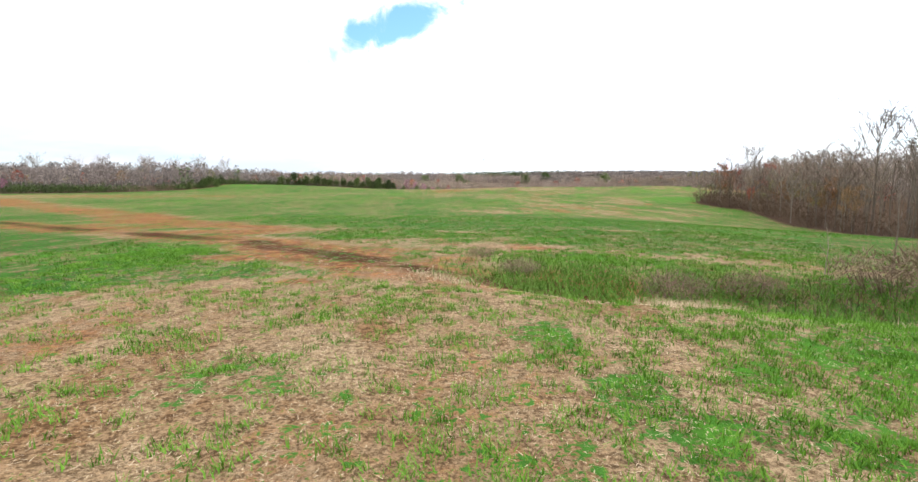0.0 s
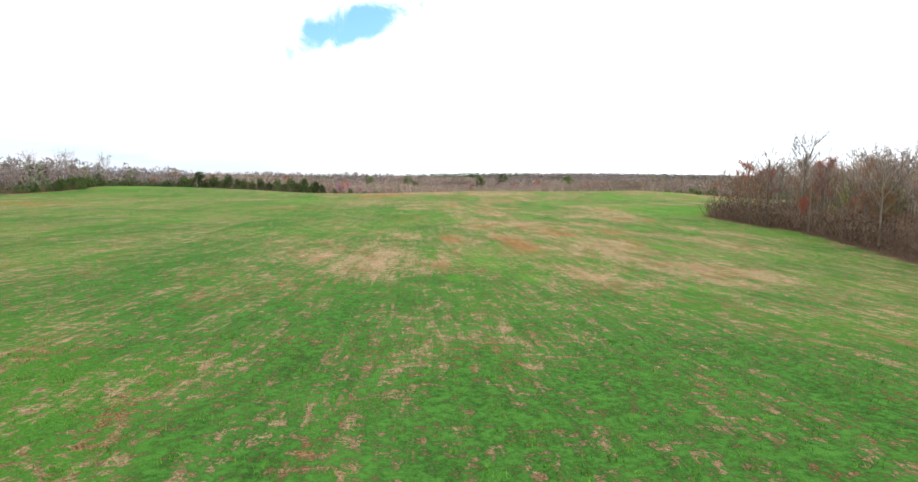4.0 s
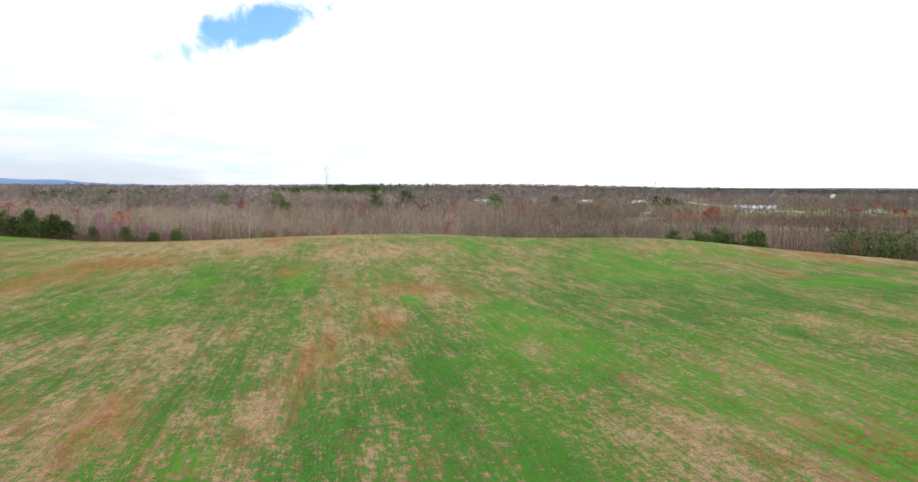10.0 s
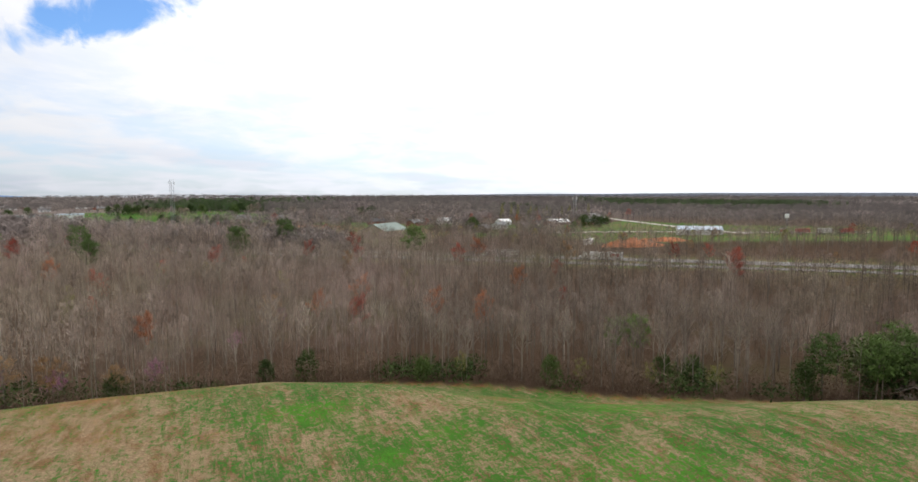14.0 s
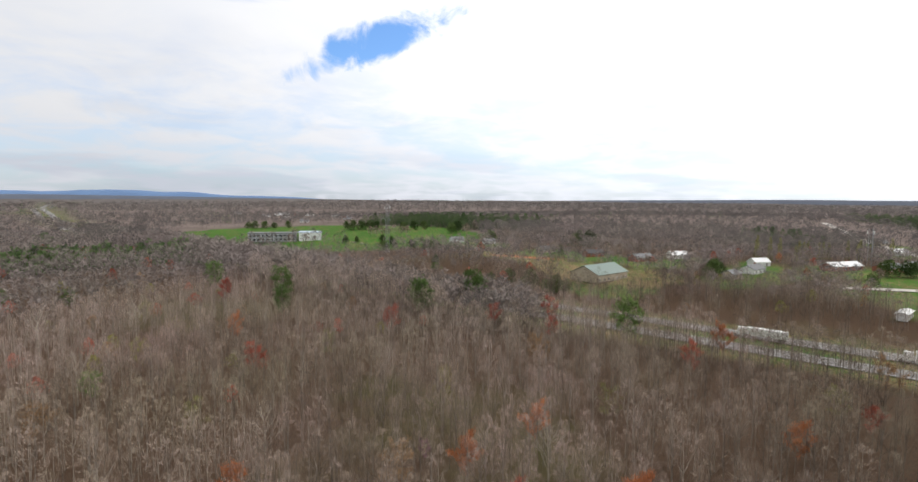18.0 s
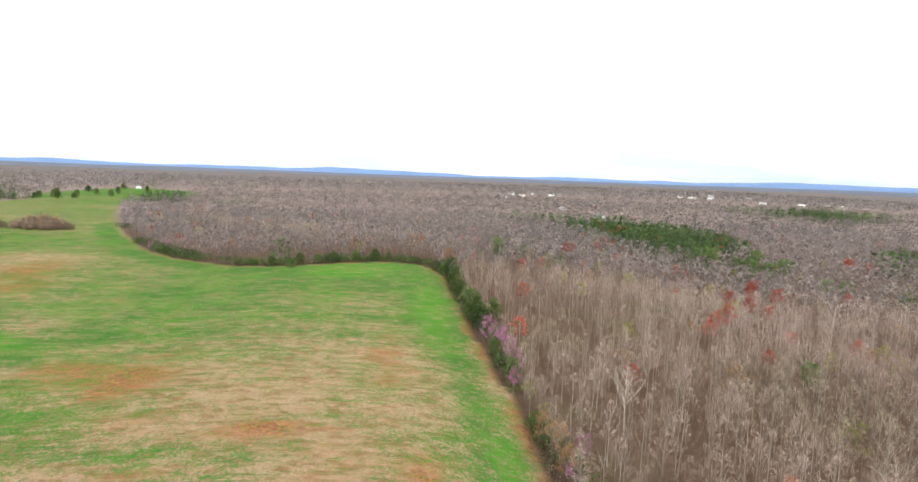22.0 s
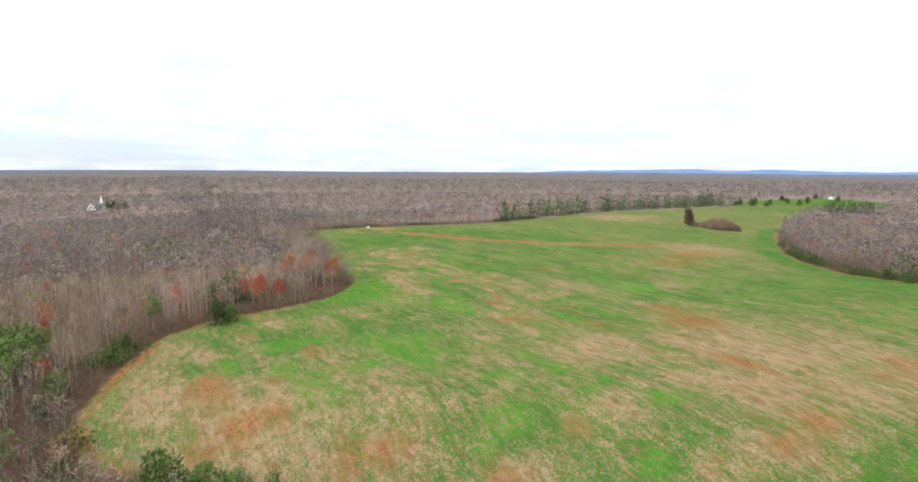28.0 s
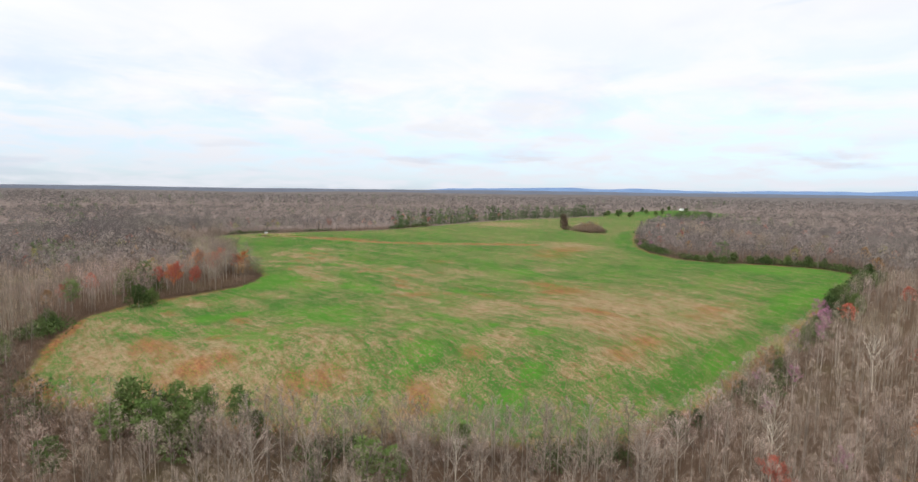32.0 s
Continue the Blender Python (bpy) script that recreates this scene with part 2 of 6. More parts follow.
def ground_material():
    """Field, straw, red clay and leaf litter, mixed by the cover of the sheet and broken up by finer grain."""
    m, g, bs = material("field_soil_and_grass", 1.0, 0.02)
    pos = g.n("ShaderNodeTexCoord").outputs["Object"]
    ca = g.n("ShaderNodeAttribute", attr="cover")
    sp = g.n("ShaderNodeSeparateColor")
    g.link(ca.outputs["Color"], sp.inputs[0])
    green, soil, wood = sp.outputs
    rows = g.scaled(pos, 1.0, 0.45, 1.0)
    n_row = g.noise(rows, 0.55, 5, 0.65, 0.2)
    n_fine = g.noise(pos, 1.7, 6, 0.7)
    n_tuft = g.noise(pos, 4.5, 5, 0.7)
    n_mot = g.noise(g.scaled(pos, 1.0, 0.45, 1.0), 0.22, 5, 0.65)
    n_broad = g.noise(pos, 0.05, 4, 0.6)
    grit = g.noise(pos, 14.0, 4, 0.7)
    grain = g.math("ADD", g.math("MULTIPLY", grit, 0.45), g.math("MULTIPLY", g.noise(pos, 45.0, 3, 0.7), 0.2))
    grain = g.step(g.math("ADD", grain, g.math("MULTIPLY", n_tuft, 0.35)), 0.42, 0.58)
    n_long = g.noise(g.scaled(pos, 1.0, 0.25, 1.0), 0.32, 4, 0.6, 0.3)
    n_patch = g.noise(g.scaled(pos, 1.0, 0.4, 1.0), 0.09, 6, 0.7)
    n_clay = g.noise(g.scaled(pos, 1.0, 0.3, 1.0), 0.14, 5, 0.65)
    n_drill = g.noise(g.scaled(pos, 1.0, 0.035, 1.0), 1.6, 3, 0.6)
    n_seed = g.noise(g.scaled(pos, 1.0, 0.09, 1.0), 5.2, 3, 0.65)
    br = g.math("MULTIPLY", g.math("SUBTRACT", n_row, 0.5), 1.5)
    for nz, k in ((n_long, 0.7), (n_fine, 3.4), (n_tuft, 4.4), (grit, 2.6), (n_mot, 0.9), (n_patch, 1.2), (n_drill, 0.9), (n_seed, 1.4)):
        br = g.math("ADD", br, g.math("MULTIPLY", g.math("SUBTRACT", nz, 0.5), k))
    gm = g.step(g.math("ADD", green, br), 0.28, 0.68)
    cl = g.math("ADD", g.math("MULTIPLY", g.math("SUBTRACT", n_clay, 0.5), 1.8), g.math("MULTIPLY", br, 0.35))
    sm = g.step(g.math("ADD", soil, cl), 0.42, 1.0)
    straw = g.mix(grain, (0.09, 0.05, 0.024), (0.33, 0.195, 0.098))
    clay = g.mix(g.step(n_fine, 0.40, 0.62), (0.14, 0.06, 0.03), (0.42, 0.178, 0.08))
    pale = g.mix(grain, (0.13, 0.084, 0.045), (0.46, 0.335, 0.205))
    n_pale = g.noise(g.scaled(pos, 1.0, 0.4, 1.0), 0.5, 6, 0.7)
    straw = g.mix(g.step(n_pale, 0.34, 0.55), straw, pale)
    bare = g.mix(sm, straw, clay)
    damp = g.n("ShaderNodeAttribute", attr="damp").outputs["Fac"]
    bare = g.mix(g.step(g.math("ADD", damp, g.math("MULTIPLY", g.math("SUBTRACT", n_fine, 0.5), 1.2)), 0.3, 0.8), bare, g.mix(grain, (0.035, 0.016, 0.009), (0.13, 0.058, 0.03)))
    blade = g.step(g.math("ADD", g.math("MULTIPLY", n_tuft, 0.55), g.math("MULTIPLY", n_fine, 0.45)), 0.38, 0.62)
    g1 = g.mix(blade, (0.017, 0.06, 0.012), (0.066, 0.185, 0.03))
    g2 = g.mix(g.step(grit, 0.3, 0.7), (0.028, 0.09, 0.012), (0.082, 0.215, 0.03))
    grass = g.mix(g.step(n_broad, 0.46, 0.60), g1, g2)
    grass = g.mix(g.math("MULTIPLY", g.step(g.math("ADD", ca.outputs["Alpha"], g.math("MULTIPLY", g.math("SUBTRACT", n_patch, 0.5), 0.8)), 0.3, 0.85), 0.75), grass, g.mix(blade, (0.034, 0.114, 0.011), (0.09, 0.25, 0.028)))
    field = g.mix(gm, bare, grass)
    litter = g.mix(grit, (0.045, 0.03, 0.02), (0.125, 0.08, 0.052))
    n_far = g.noise(pos, 0.011, 5, 0.6)
    litter = g.mix(g.step(n_far, 0.52, 0.7), litter, (0.085, 0.075, 0.035))
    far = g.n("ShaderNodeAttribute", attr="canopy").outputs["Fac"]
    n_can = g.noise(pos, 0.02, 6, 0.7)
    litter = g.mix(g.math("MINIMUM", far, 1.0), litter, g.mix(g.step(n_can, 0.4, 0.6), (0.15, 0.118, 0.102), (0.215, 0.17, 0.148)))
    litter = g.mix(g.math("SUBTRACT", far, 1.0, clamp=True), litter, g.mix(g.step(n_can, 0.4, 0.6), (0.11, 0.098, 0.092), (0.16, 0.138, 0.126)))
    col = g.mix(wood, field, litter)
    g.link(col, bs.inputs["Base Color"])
    bump(g, bs, g.math("ADD", g.math("MULTIPLY", n_tuft, 0.7), g.math("MULTIPLY", grit, 0.3)), 1.0, 0.2)
    return m


M_GROUND = ground_material()

# ---- the lie of the land ----
def bell(x, y, cx, cy, sx, sy=None):
    return np.exp(-((x - cx) / sx) ** 2 - ((y - cy) / (sy or sx)) ** 2)


HIGHWAY = [(640, 120), (480, 270), (300, 450), (195, 545), (75, 652), (-130, 845), (-330, 1045), (-620, 1350), (-1000, 1850), (-1500, 2650)]
SIDE_ROAD = [(415, 560), (425, 640), (452, 740), (520, 900), (640, 1120)]


def along(x, y, line):
    """Distance from a polyline."""
    x, y = np.asarray(x, float), np.asarray(y, float)
    best = np.full(np.broadcast(x, y).shape, 1e9)
    for (ax, ay), (bx, by) in zip(line, line[1:]):
        dx, dy = bx - ax, by - ay
        t = np.clip(((x - ax) * dx + (y - ay) * dy) / (dx * dx + dy * dy), 0, 1)
        best = np.minimum(best, np.hypot(x - ax - t * dx, y - ay - t * dy))
    return best


def lattice(x, y, scale, seed):
    """Smooth value noise in 0..1."""
    x, y = np.asarray(x, float) / scale, np.asarray(y, float) / scale
    xi, yi = np.floor(x).astype(np.int64), np.floor(y).astype(np.int64)
    fx, fy = x - xi, y - yi
    fx, fy = fx * fx * (3 - 2 * fx), fy * fy * (3 - 2 * fy)

    def rnd(i, j):
        k = (i * 374761393 + j * 668265263 + seed * 2147483647) & 0xFFFFFFFF
        k = ((k ^ (k >> 13)) * 1274126177) & 0xFFFFFFFF
        return ((k ^ (k >> 16)) & 0xFFFF) / 65535.0

    return (rnd(xi, yi) * (1 - fx) + rnd(xi + 1, yi) * fx) * (1 - fy) + (rnd(xi, yi + 1) * (1 - fx) + rnd(xi + 1, yi + 1) * fx) * fy


def fbm(x, y, scale, seed, octaves=4):
    tot, amp, norm = 0.0, 1.0, 0.0
    for k in range(octaves):
        tot = tot + amp * lattice(x, y, scale / 2 ** k, seed + k)
        norm += amp
        amp *= 0.55
    return tot / norm


def within(x, y, poly):
    x, y = np.asarray(x, float), np.asarray(y, float)
    inside = np.zeros(np.broadcast(x, y).shape, bool)
    n = len(poly)
    for i in range(n):
        (ax, ay), (bx, by) = poly[i], poly[(i + 1) % n]
        if ay == by:
            continue
        c = ((ay > y) != (by > y)) & (x < (bx - ax) * (y - ay) / (by - ay) + ax)
        inside ^= c
    return inside


BROW = [(182, 280), (182, 306), (168, 318), (152, 326), (133, 338), (116, 347), (100, 357), (90, 366), (78, 380), (64, 390), (40, 396), (0, 400), (-60, 402), (-300, 406)]
BEHIND = BROW + [(-300, 3000), (3000, 3000), (3000, 280)]


def land(x, y):
    x, y = np.asarray(x, float), np.asarray(y, float)
    z = -8.0 + 3.8 * bell(x, y, 0, 0, 85) + 2.5 * bell(x, y, 55, 360, 70, 45) + 5 * bell(x, y, -345, 60, 170) + 4 * bell(x, y, -155, 375, 110, 70)
    z = z - 2.2 * bell(x, y, 100, 125, 55, 75) - 2.0 * bell(x, y, 66, 92, 30, 42) + 9 * bell(x, y, -830, -60, 110, 90) - 1.2 * bell(x, y, 60, 396, 60, 24) - 2.0 * bell(x, y, -25, 395, 50, 40) - 13 * bell(x, y, -60, 570, 330, 95)
    far = np.hypot(x, y - 250)
    z = z + 13 * bell(x, y, 380, 1180, 480, 240) + 16 * (1 - np.exp(-(far / 2600) ** 2)) + (fbm(x, y, 700, 5, 3) - 0.5) * 26 * np.clip((far - 700) / 1500, 0, 1)
    w = np.exp(-(along(x, y, HIGHWAY) / 55) ** 2) * np.clip((1500 - far) / 500, 0, 1)
    z = z * (1 - w) + (-14.0) * w
    # the north end falls away behind the brow of the field
    past = along(x, y, BROW) * np.where(within(x, y, BEHIND) | (y > 405), 1, -1)
    f = np.clip((past + 17) / 44, 0, 1)
    z = z - 10.5 * f * f * (3 - 2 * f) * np.clip((x + 70) / 110, 0, 1) * np.clip((y - 285) / 40, 0, 1) * (1 - np.clip((past - 70) / 90, 0, 1)) * (1 - w)
    # the lesser rise east of the crest
    z = z + 3.3 * bell(x, y, 136, 332, 44, 24)
    # shallow drainage ditch beside the start
    d = along(x, y, DITCH)
    return z - 0.75 * np.exp(-(d / 2.4) ** 2) * np.clip((x + 2) / 6, 0, 1)


DITCH = [(-8, 26), (-3.7, 21.6), (0, 18.8), (3.5, 17.6), (7, 16.4), (11, 14.5), (16, 12), (26, 8), (45, 3)]
FIELD = [(22, -16), (48, -22), (72, -12), (80, 20), (86, 44), (83, 62), (77, 80), (71, 98), (70, 115), (77, 136), (82, 156), (80, 172), (82, 188), (92, 206), (104, 217), (126, 226), (150, 233), (167, 250),
         (178, 280), (184, 306), (180, 319), (168, 332), (154, 347), (137, 362), (117, 378), (104, 392), (86, 404), (66, 409), (38, 408), (-2, 408), (-60, 403),
         (-125, 400), (-150, 393), (-158, 376), (-154, 350), (-148, 325), (-153, 296), (-178, 260), (-210, 229), (-276, 188), (-374, 134), (-500, 76),
         (-625, 22), (-700, -20), (-700, -90), (-580, -92), (-430, -76), (-290, -50), (-150, -26), (-60, -20), (-10, -8), (6, -16)]
PASTURE = [(-640, 20), (-640, -110), (-760, -150), (-920, -120), (-930, 10), (-780, 50)]
LAWN_NORTH = [(-300, 1000), (-190, 905), (-125, 838), (-70, 832), (-32, 834), (18, 814), (82, 848), (118, 900), (130, 960), (80, 1060), (0, 1085), (-90, 1110), (-200, 1060)]
LAWN_EAST = [(285, 575), (330, 548), (372, 520), (430, 470), (520, 440), (560, 560), (490, 620), (450, 720), (405, 710), (362, 690), (330, 660), (300, 640)]
TOWN = [(120, 700), (300, 565), (420, 470), (560, 430), (640, 600), (560, 720), (420, 745), (330, 768), (277, 804), (229, 826), (140, 900), (-60, 905), (40, 800)]
LAWN_MID = [(150, 676), (190, 650), (225, 660), (230, 690), (200, 720), (165, 760), (120, 800), (108, 790), (140, 740)]
YARDS = [(96, 880, 26), (126, 862, 20), (168, 800, 26), (200, 772, 24), (228, 745, 26), (262, 760, 20), (280, 690, 24), (256, 672, 22), (302, 720, 20), (346, 700, 30), (372, 680, 26), (455, 780, 22), (500, 850, 22), (176, 672, 30)]


def yard(x, y):
    near = np.zeros(np.shape(x), bool)
    for cx, cy, r in YARDS:
        near |= np.hypot(x - cx, y - cy + r * 0.35) < r
    return near


CLEARINGS = [FIELD, PASTURE, LAWN_NORTH, LAWN_EAST, LAWN_MID]


def edge(x, y, poly):
    return along(x, y, poly + poly[:1])


def spaced(parts):
    """Grid lines from stretches of (start, end, step)."""
    out = []
    for a, b, s in parts:
        out += list(np.arange(a, b - 1e-6, s))
    return np.array(out + [parts[-1][1]])


def sheet(name, xs, ys, height, mat):
    X, Y = np.meshgrid(xs, ys)
    V = np.stack([X.ravel(), Y.ravel(), height(X, Y).ravel()], 1)
    nx, ny = len(xs), len(ys)
    i = (np.arange(ny - 1)[:, None] * nx + np.arange(nx - 1)[None, :]).ravel()
    Q = np.stack([i, i + 1, i + nx + 1, i + nx], 1)
    me = bpy.data.meshes.new(name)
    me.vertices.add(len(V))
    me.vertices.foreach_set("co", V.ravel())
    me.loops.add(Q.size)
    me.loops.foreach_set("vertex_index", Q.ravel().astype(np.int32))
    me.polygons.add(len(Q))
    me.polygons.foreach_set("loop_start", np.arange(0, Q.size, 4, dtype=np.int32))
    me.polygons.foreach_set("use_smooth", np.ones(len(Q), bool))
    me.update(calc_edges=True)
    me.materials.append(mat)
    return new(name, me), V


# thin (straw), lush and washed-out (clay) places of the field, stretch by stretch: centre and reach
STRAW_START = [(-3, 32, 1.3, 1.3), (-5, 31, 1.3, 1.3), (9, 36, 1.4, 1.3), (0, 39, 1.3, 1.3), (-286, 10, 44, 44)]
LUSH_START = [(-5, 35, 2, 1.8), (-7, 33, 1.3, 1.3), (6, 32, 2.1, 1.6), (4, 32, 1.3, 1.3)]
CLAY_START = [(-28, 62, 6.8, 4.2), (-13, 49, 2.7, 2.3), (-15, 43, 2.8, 3.4), (-1, 32, 1.3, 1.3), (3, 32, 1.3, 1.3), (13, 42, 2, 1.9)]
STRAW_RISE = [(8, 108, 3.3, 10.9), (33, 125, 6.4, 16.6), (28, 103, 1.5, 2.9), (24, 99, 2.1, 5.2), (38, 106, 6.6, 7.5), (34, 98, 3.6, 3.4), (27, 153, 8.8, 12), (3, 108, 3.1, 6.3), (27, 95, 1.6, 1.4), (20, 94, 1.3, 2.4), (36, 147, 3.5, 4.5), (42, 158, 3.9, 5.4), (41, 144, 2.2, 2.2), (33, 160, 2.1, 3.9), (62, 160, 4.3, 3.6), (48, 144, 3.1, 1.8), (64, 151, 3.6, 2.8), (18, 148, 3, 2.6)]
LUSH_RISE = [(17, 107, 1.8, 10.4), (19, 96, 1.3, 3.1), (30, 94, 2.6, 2.4), (30, 96, 1.4, 1.3), (14, 95, 1.3, 2.1), (25, 149, 1.3, 4.8), (30, 147, 1.3, 3.3), (51, 154, 3.9, 4.6), (19, 161, 2.4, 6.4), (58, 150, 2.9, 2.5)]
CLAY_RISE = [(13, 102, 1.4, 6.2), (22, 121, 2.4, 15.6), (28, 148, 1.7, 4.6), (35, 153, 1.7, 3.1)]
STRAW_CREST = [(31, 171, 2.7, 11.5), (61, 203, 9.7, 5.8), (21, 169, 3.3, 21.2), (61, 194, 7.3, 7.9), (53, 171, 3.4, 4.8), (29, 186, 4.3, 10.3), (44, 177, 1.5, 4.1), (36, 211, 5.8, 3.2), (-8, 244, 13.2, 30), (18, 239, 6.3, 13.8), (33, 235, 1.8, 11.1), (60, 247, 3.3, 4.4), (99, 251, 4.7, 4.4), (101, 243, 5.8, 4.4), (41, 228, 2.3, 4.5), (-170, 195, 29, 25.4), (63, 219, 8.8, 13.7), (57, 185, 7.4, 13.9), (114, 254, 7.2, 11.6), (130, 249, 5.5, 10.2), (76, 235, 11, 12.2), (9, 255, 17.2, 9.8)]
LUSH_CREST = [(34, 175, 2.9, 6.2), (41, 172, 2.5, 3.7), (72, 233, 12.5, 9.8), (87, 208, 31, 36), (30, 230, 2.2, 2.6), (61, 256, 8.4, 22.4), (81, 234, 6.5, 10.6)]
CLAY_CREST = [(60, 200, 6.1, 2.1), (55, 174, 2.2, 1.3), (36, 243, 1.3, 14.3), (23, 237, 3.5, 9.9), (44, 261, 3.4, 9.7), (44, 243, 1.7, 5.5), (75, 221, 6, 8), (-22, 206, 11.1, 12.1), (-100, 226, 17, 18), (145, 257, 6.1, 5.6), (-137, 212, 32, 17.2)]
STRAW_NORTH = [(54, 275, 3.2, 11.2), (46, 267, 2.8, 4.6), (83, 265, 2.9, 2.7), (135, 288, 13.3, 5.4), (99, 325, 8.1, 5.5), (39, 328, 4.6, 21.6), (100, 321, 7.1, 4.3), (130, 326, 44, 44), (56, 298, 3.2, 7.1), (81, 324, 4.7, 4), (72, 300, 3.2, 5.1), (-47, 271, 7, 9.1), (57, 327, 15.1, 11.9), (141, 272, 4.5, 12.1), (154, 274, 5.1, 7.1), (97, 330, 5.4, 5.8), (169, 296, 9.3, 38), (164, 264, 9.3, 12.1)]
LUSH_NORTH = [(134, 275, 12, 7.4), (33, 296, 4.3, 19.2), (50, 275, 2.3, 6.8), (17, 294, 2.5, 7.5), (119, 306, 21.3, 8.2), (122, 274, 8.1, 4.9), (96, 303, 9.5, 9.4), (95, 287, 11.5, 8), (95, 293, 5.5, 9.2), (73, 322, 6.6, 7.1), (-32, 265, 13, 15.6), (150, 287, 3.8, 9), (137, 300, 5.5, 16.7), (103, 299, 11.7, 30), (133, 317, 9.2, 15.7)]
CLAY_NORTH = [(37, 271, 3.3, 8.3), (25, 283, 3.3, 7.6), (43, 275, 2.7, 8.2), (60, 278, 3.2, 4.8), (31, 306, 5.1, 9.5), (140, 305, 7.8, 3.5), (75, 283, 2.8, 1.6), (106, 328, 3.5, 1.5), (-8, 304, 11.4, 16.2), (154, 294, 4.3, 10.6), (125, 308, 2.8, 7.4), (126, 285, 3.3, 7), (51, 283, 11.2, 6.9), (-7, 316, 13.5, 8.4), (156, 304, 7.7, 16.7), (149, 326, 11.1, 7)]
STRAW_END = [(-2, 360, 29.8, 44), (177, 388, 44, 44), (21, 346, 10.8, 26.6), (50, 355, 6.5, 3.7), (63, 353, 2.9, 3.8), (82, 348, 3.8, 2.1), (33, 368, 19, 15), (46, 335, 10.2, 7.5), (92, 338, 8.9, 6.8), (105, 362, 10, 6.5), (76, 382, 5, 2.9), (59, 385, 9.2, 6), (50, 394, 7.6, 3.4), (75, 358, 8.7, 6.7)]
LUSH_END = [(89, 333, 8.8, 6.8), (63, 362, 8, 4.5), (68, 347, 2.8, 1.8), (75, 350, 3.8, 2.2), (-76, 392, 44, 10), (-136, 357, 28.1, 31), (73, 334, 5.9, 5.3), (100, 350, 8.2, 7.4), (108, 355, 3.8, 3.3), (82, 376, 5.8, 4.1), (92, 379, 6.6, 4.5), (27, 401, 13.7, 6.2)]
CLAY_END = [(54, 360, 3.6, 2.8), (98, 343, 3.7, 2.1), (-24, 376, 23.2, 7.2), (24, 355, 3.4, 7), (129, 346, 10.3, 6), (90, 360, 6.3, 4.4), (110, 366, 9.6, 5.9), (45, 385, 13.6, 4.8)]
# the thin stretch between the first track and the rise
STRAW_LOWER = [(16, 126, 2.6, 11.7), (24, 132, 3.2, 9.5), (24, 122, 2.2, 4.9), (37, 128, 4.0, 4.6), (37, 120, 2.2, 2.4), (56, 131, 5.2, 4.3), (39, 116, 2.0, 1.7), (10, 129, 2.2, 5.2), (27, 119, 1.5, 1.8), (55, 138, 4.2, 4.1), (28, 181, 3.0, 6.9), (21, 195, 5.6, 6.4), (39, 190, 2.7, 7.7), (47, 181, 2.3, 3.6), (12, 209, 6.5, 8.6)]
CLAY_LOWER = [(15, 128, 1.7, 6.1), (23, 120, 1.4, 2.6), (22, 147, 2.8, 5.9), (33, 140, 3.1, 5.6), (44, 146, 3.0, 5.9), (42, 132, 3.0, 4.6), (37, 123, 1.7, 2.2), (8, 170, 4.7, 13.0), (29, 213, 2.2, 25.1)]
LUSH_LOWER = [(20, 121, 1.2, 4.0), (32, 130, 2.2, 5.8), (42, 134, 1.7, 1.9), (41, 126, 2.5, 3.1), (44, 123, 3.1, 3.0), (40, 119, 1.2, 1.2), (32, 120, 1.2, 1.5), (12, 128, 1.2, 1.7), (26, 126, 1.3, 2.1), (45, 119, 3.2, 2.3), (36, 179, 2.0, 6.7), (42, 172, 1.7, 2.6)]
STRAW_MIDDLE = [(11, 228, 6.1, 10.6), (23, 217, 3.3, 7.0), (67, 212, 4.6, 3.9), (62, 198, 3.2, 3.0), (97, 242, 5.3, 5.5), (44, 199, 2.2, 2.0)]
CLAY_MIDDLE = [(19, 214, 4.3, 5.1), (29, 209, 2.3, 7.6), (5, 240, 4.6, 5.1), (63, 207, 4.1, 1.5), (61, 210, 2.4, 2.7), (69, 195, 2.7, 1.8), (53, 210, 2.3, 1.5), (38, 213, 2.7, 2.1), (22, 226, 2.8, 5.9), (13, 241, 2.7, 5.4), (38, 250, 1.5, 14.0)]
LUSH_MIDDLE = [(90, 211, 13.4, 11.0), (80, 226, 4.1, 5.7), (70, 203, 2.2, 2.0), (6.9, 8.8, 2.0, 2.6), (4.5, 6.5, 0.6, 0.8), (4.7, 8.2, 0.6, 0.9), (4.9, 5.9, 0.6, 0.6), (2.7, 7.7, 0.6, 0.6), (3.1, 5.9, 0.6, 0.6), (1.7, 10.5, 0.7, 0.9), (-18.6, 23.5, 2.6, 3.3), (-16.3, 25.6, 3.7, 3.9), (-4.1, 8.1, 0.6, 0.9), (4.5, 11.0, 0.6, 0.6)]
STRAW = STRAW_START + STRAW_MIDDLE + STRAW_LOWER + STRAW_RISE + STRAW_CREST + STRAW_NORTH + STRAW_END
LUSH_START += [(4.5, 22, 2.4, 1.4), (7.2, 21.2, 2.4, 1.2), (1.8, 16.4, 1.5, 0.9), (3.1, 15.9, 1.3, 0.8), (-1.9, 21.6, 1, 0.8), (-15, 27, 5, 4.5), (11.5, 9, 4.5, 6), (-23, 37, 3, 2), (9, 5, 3, 4)]
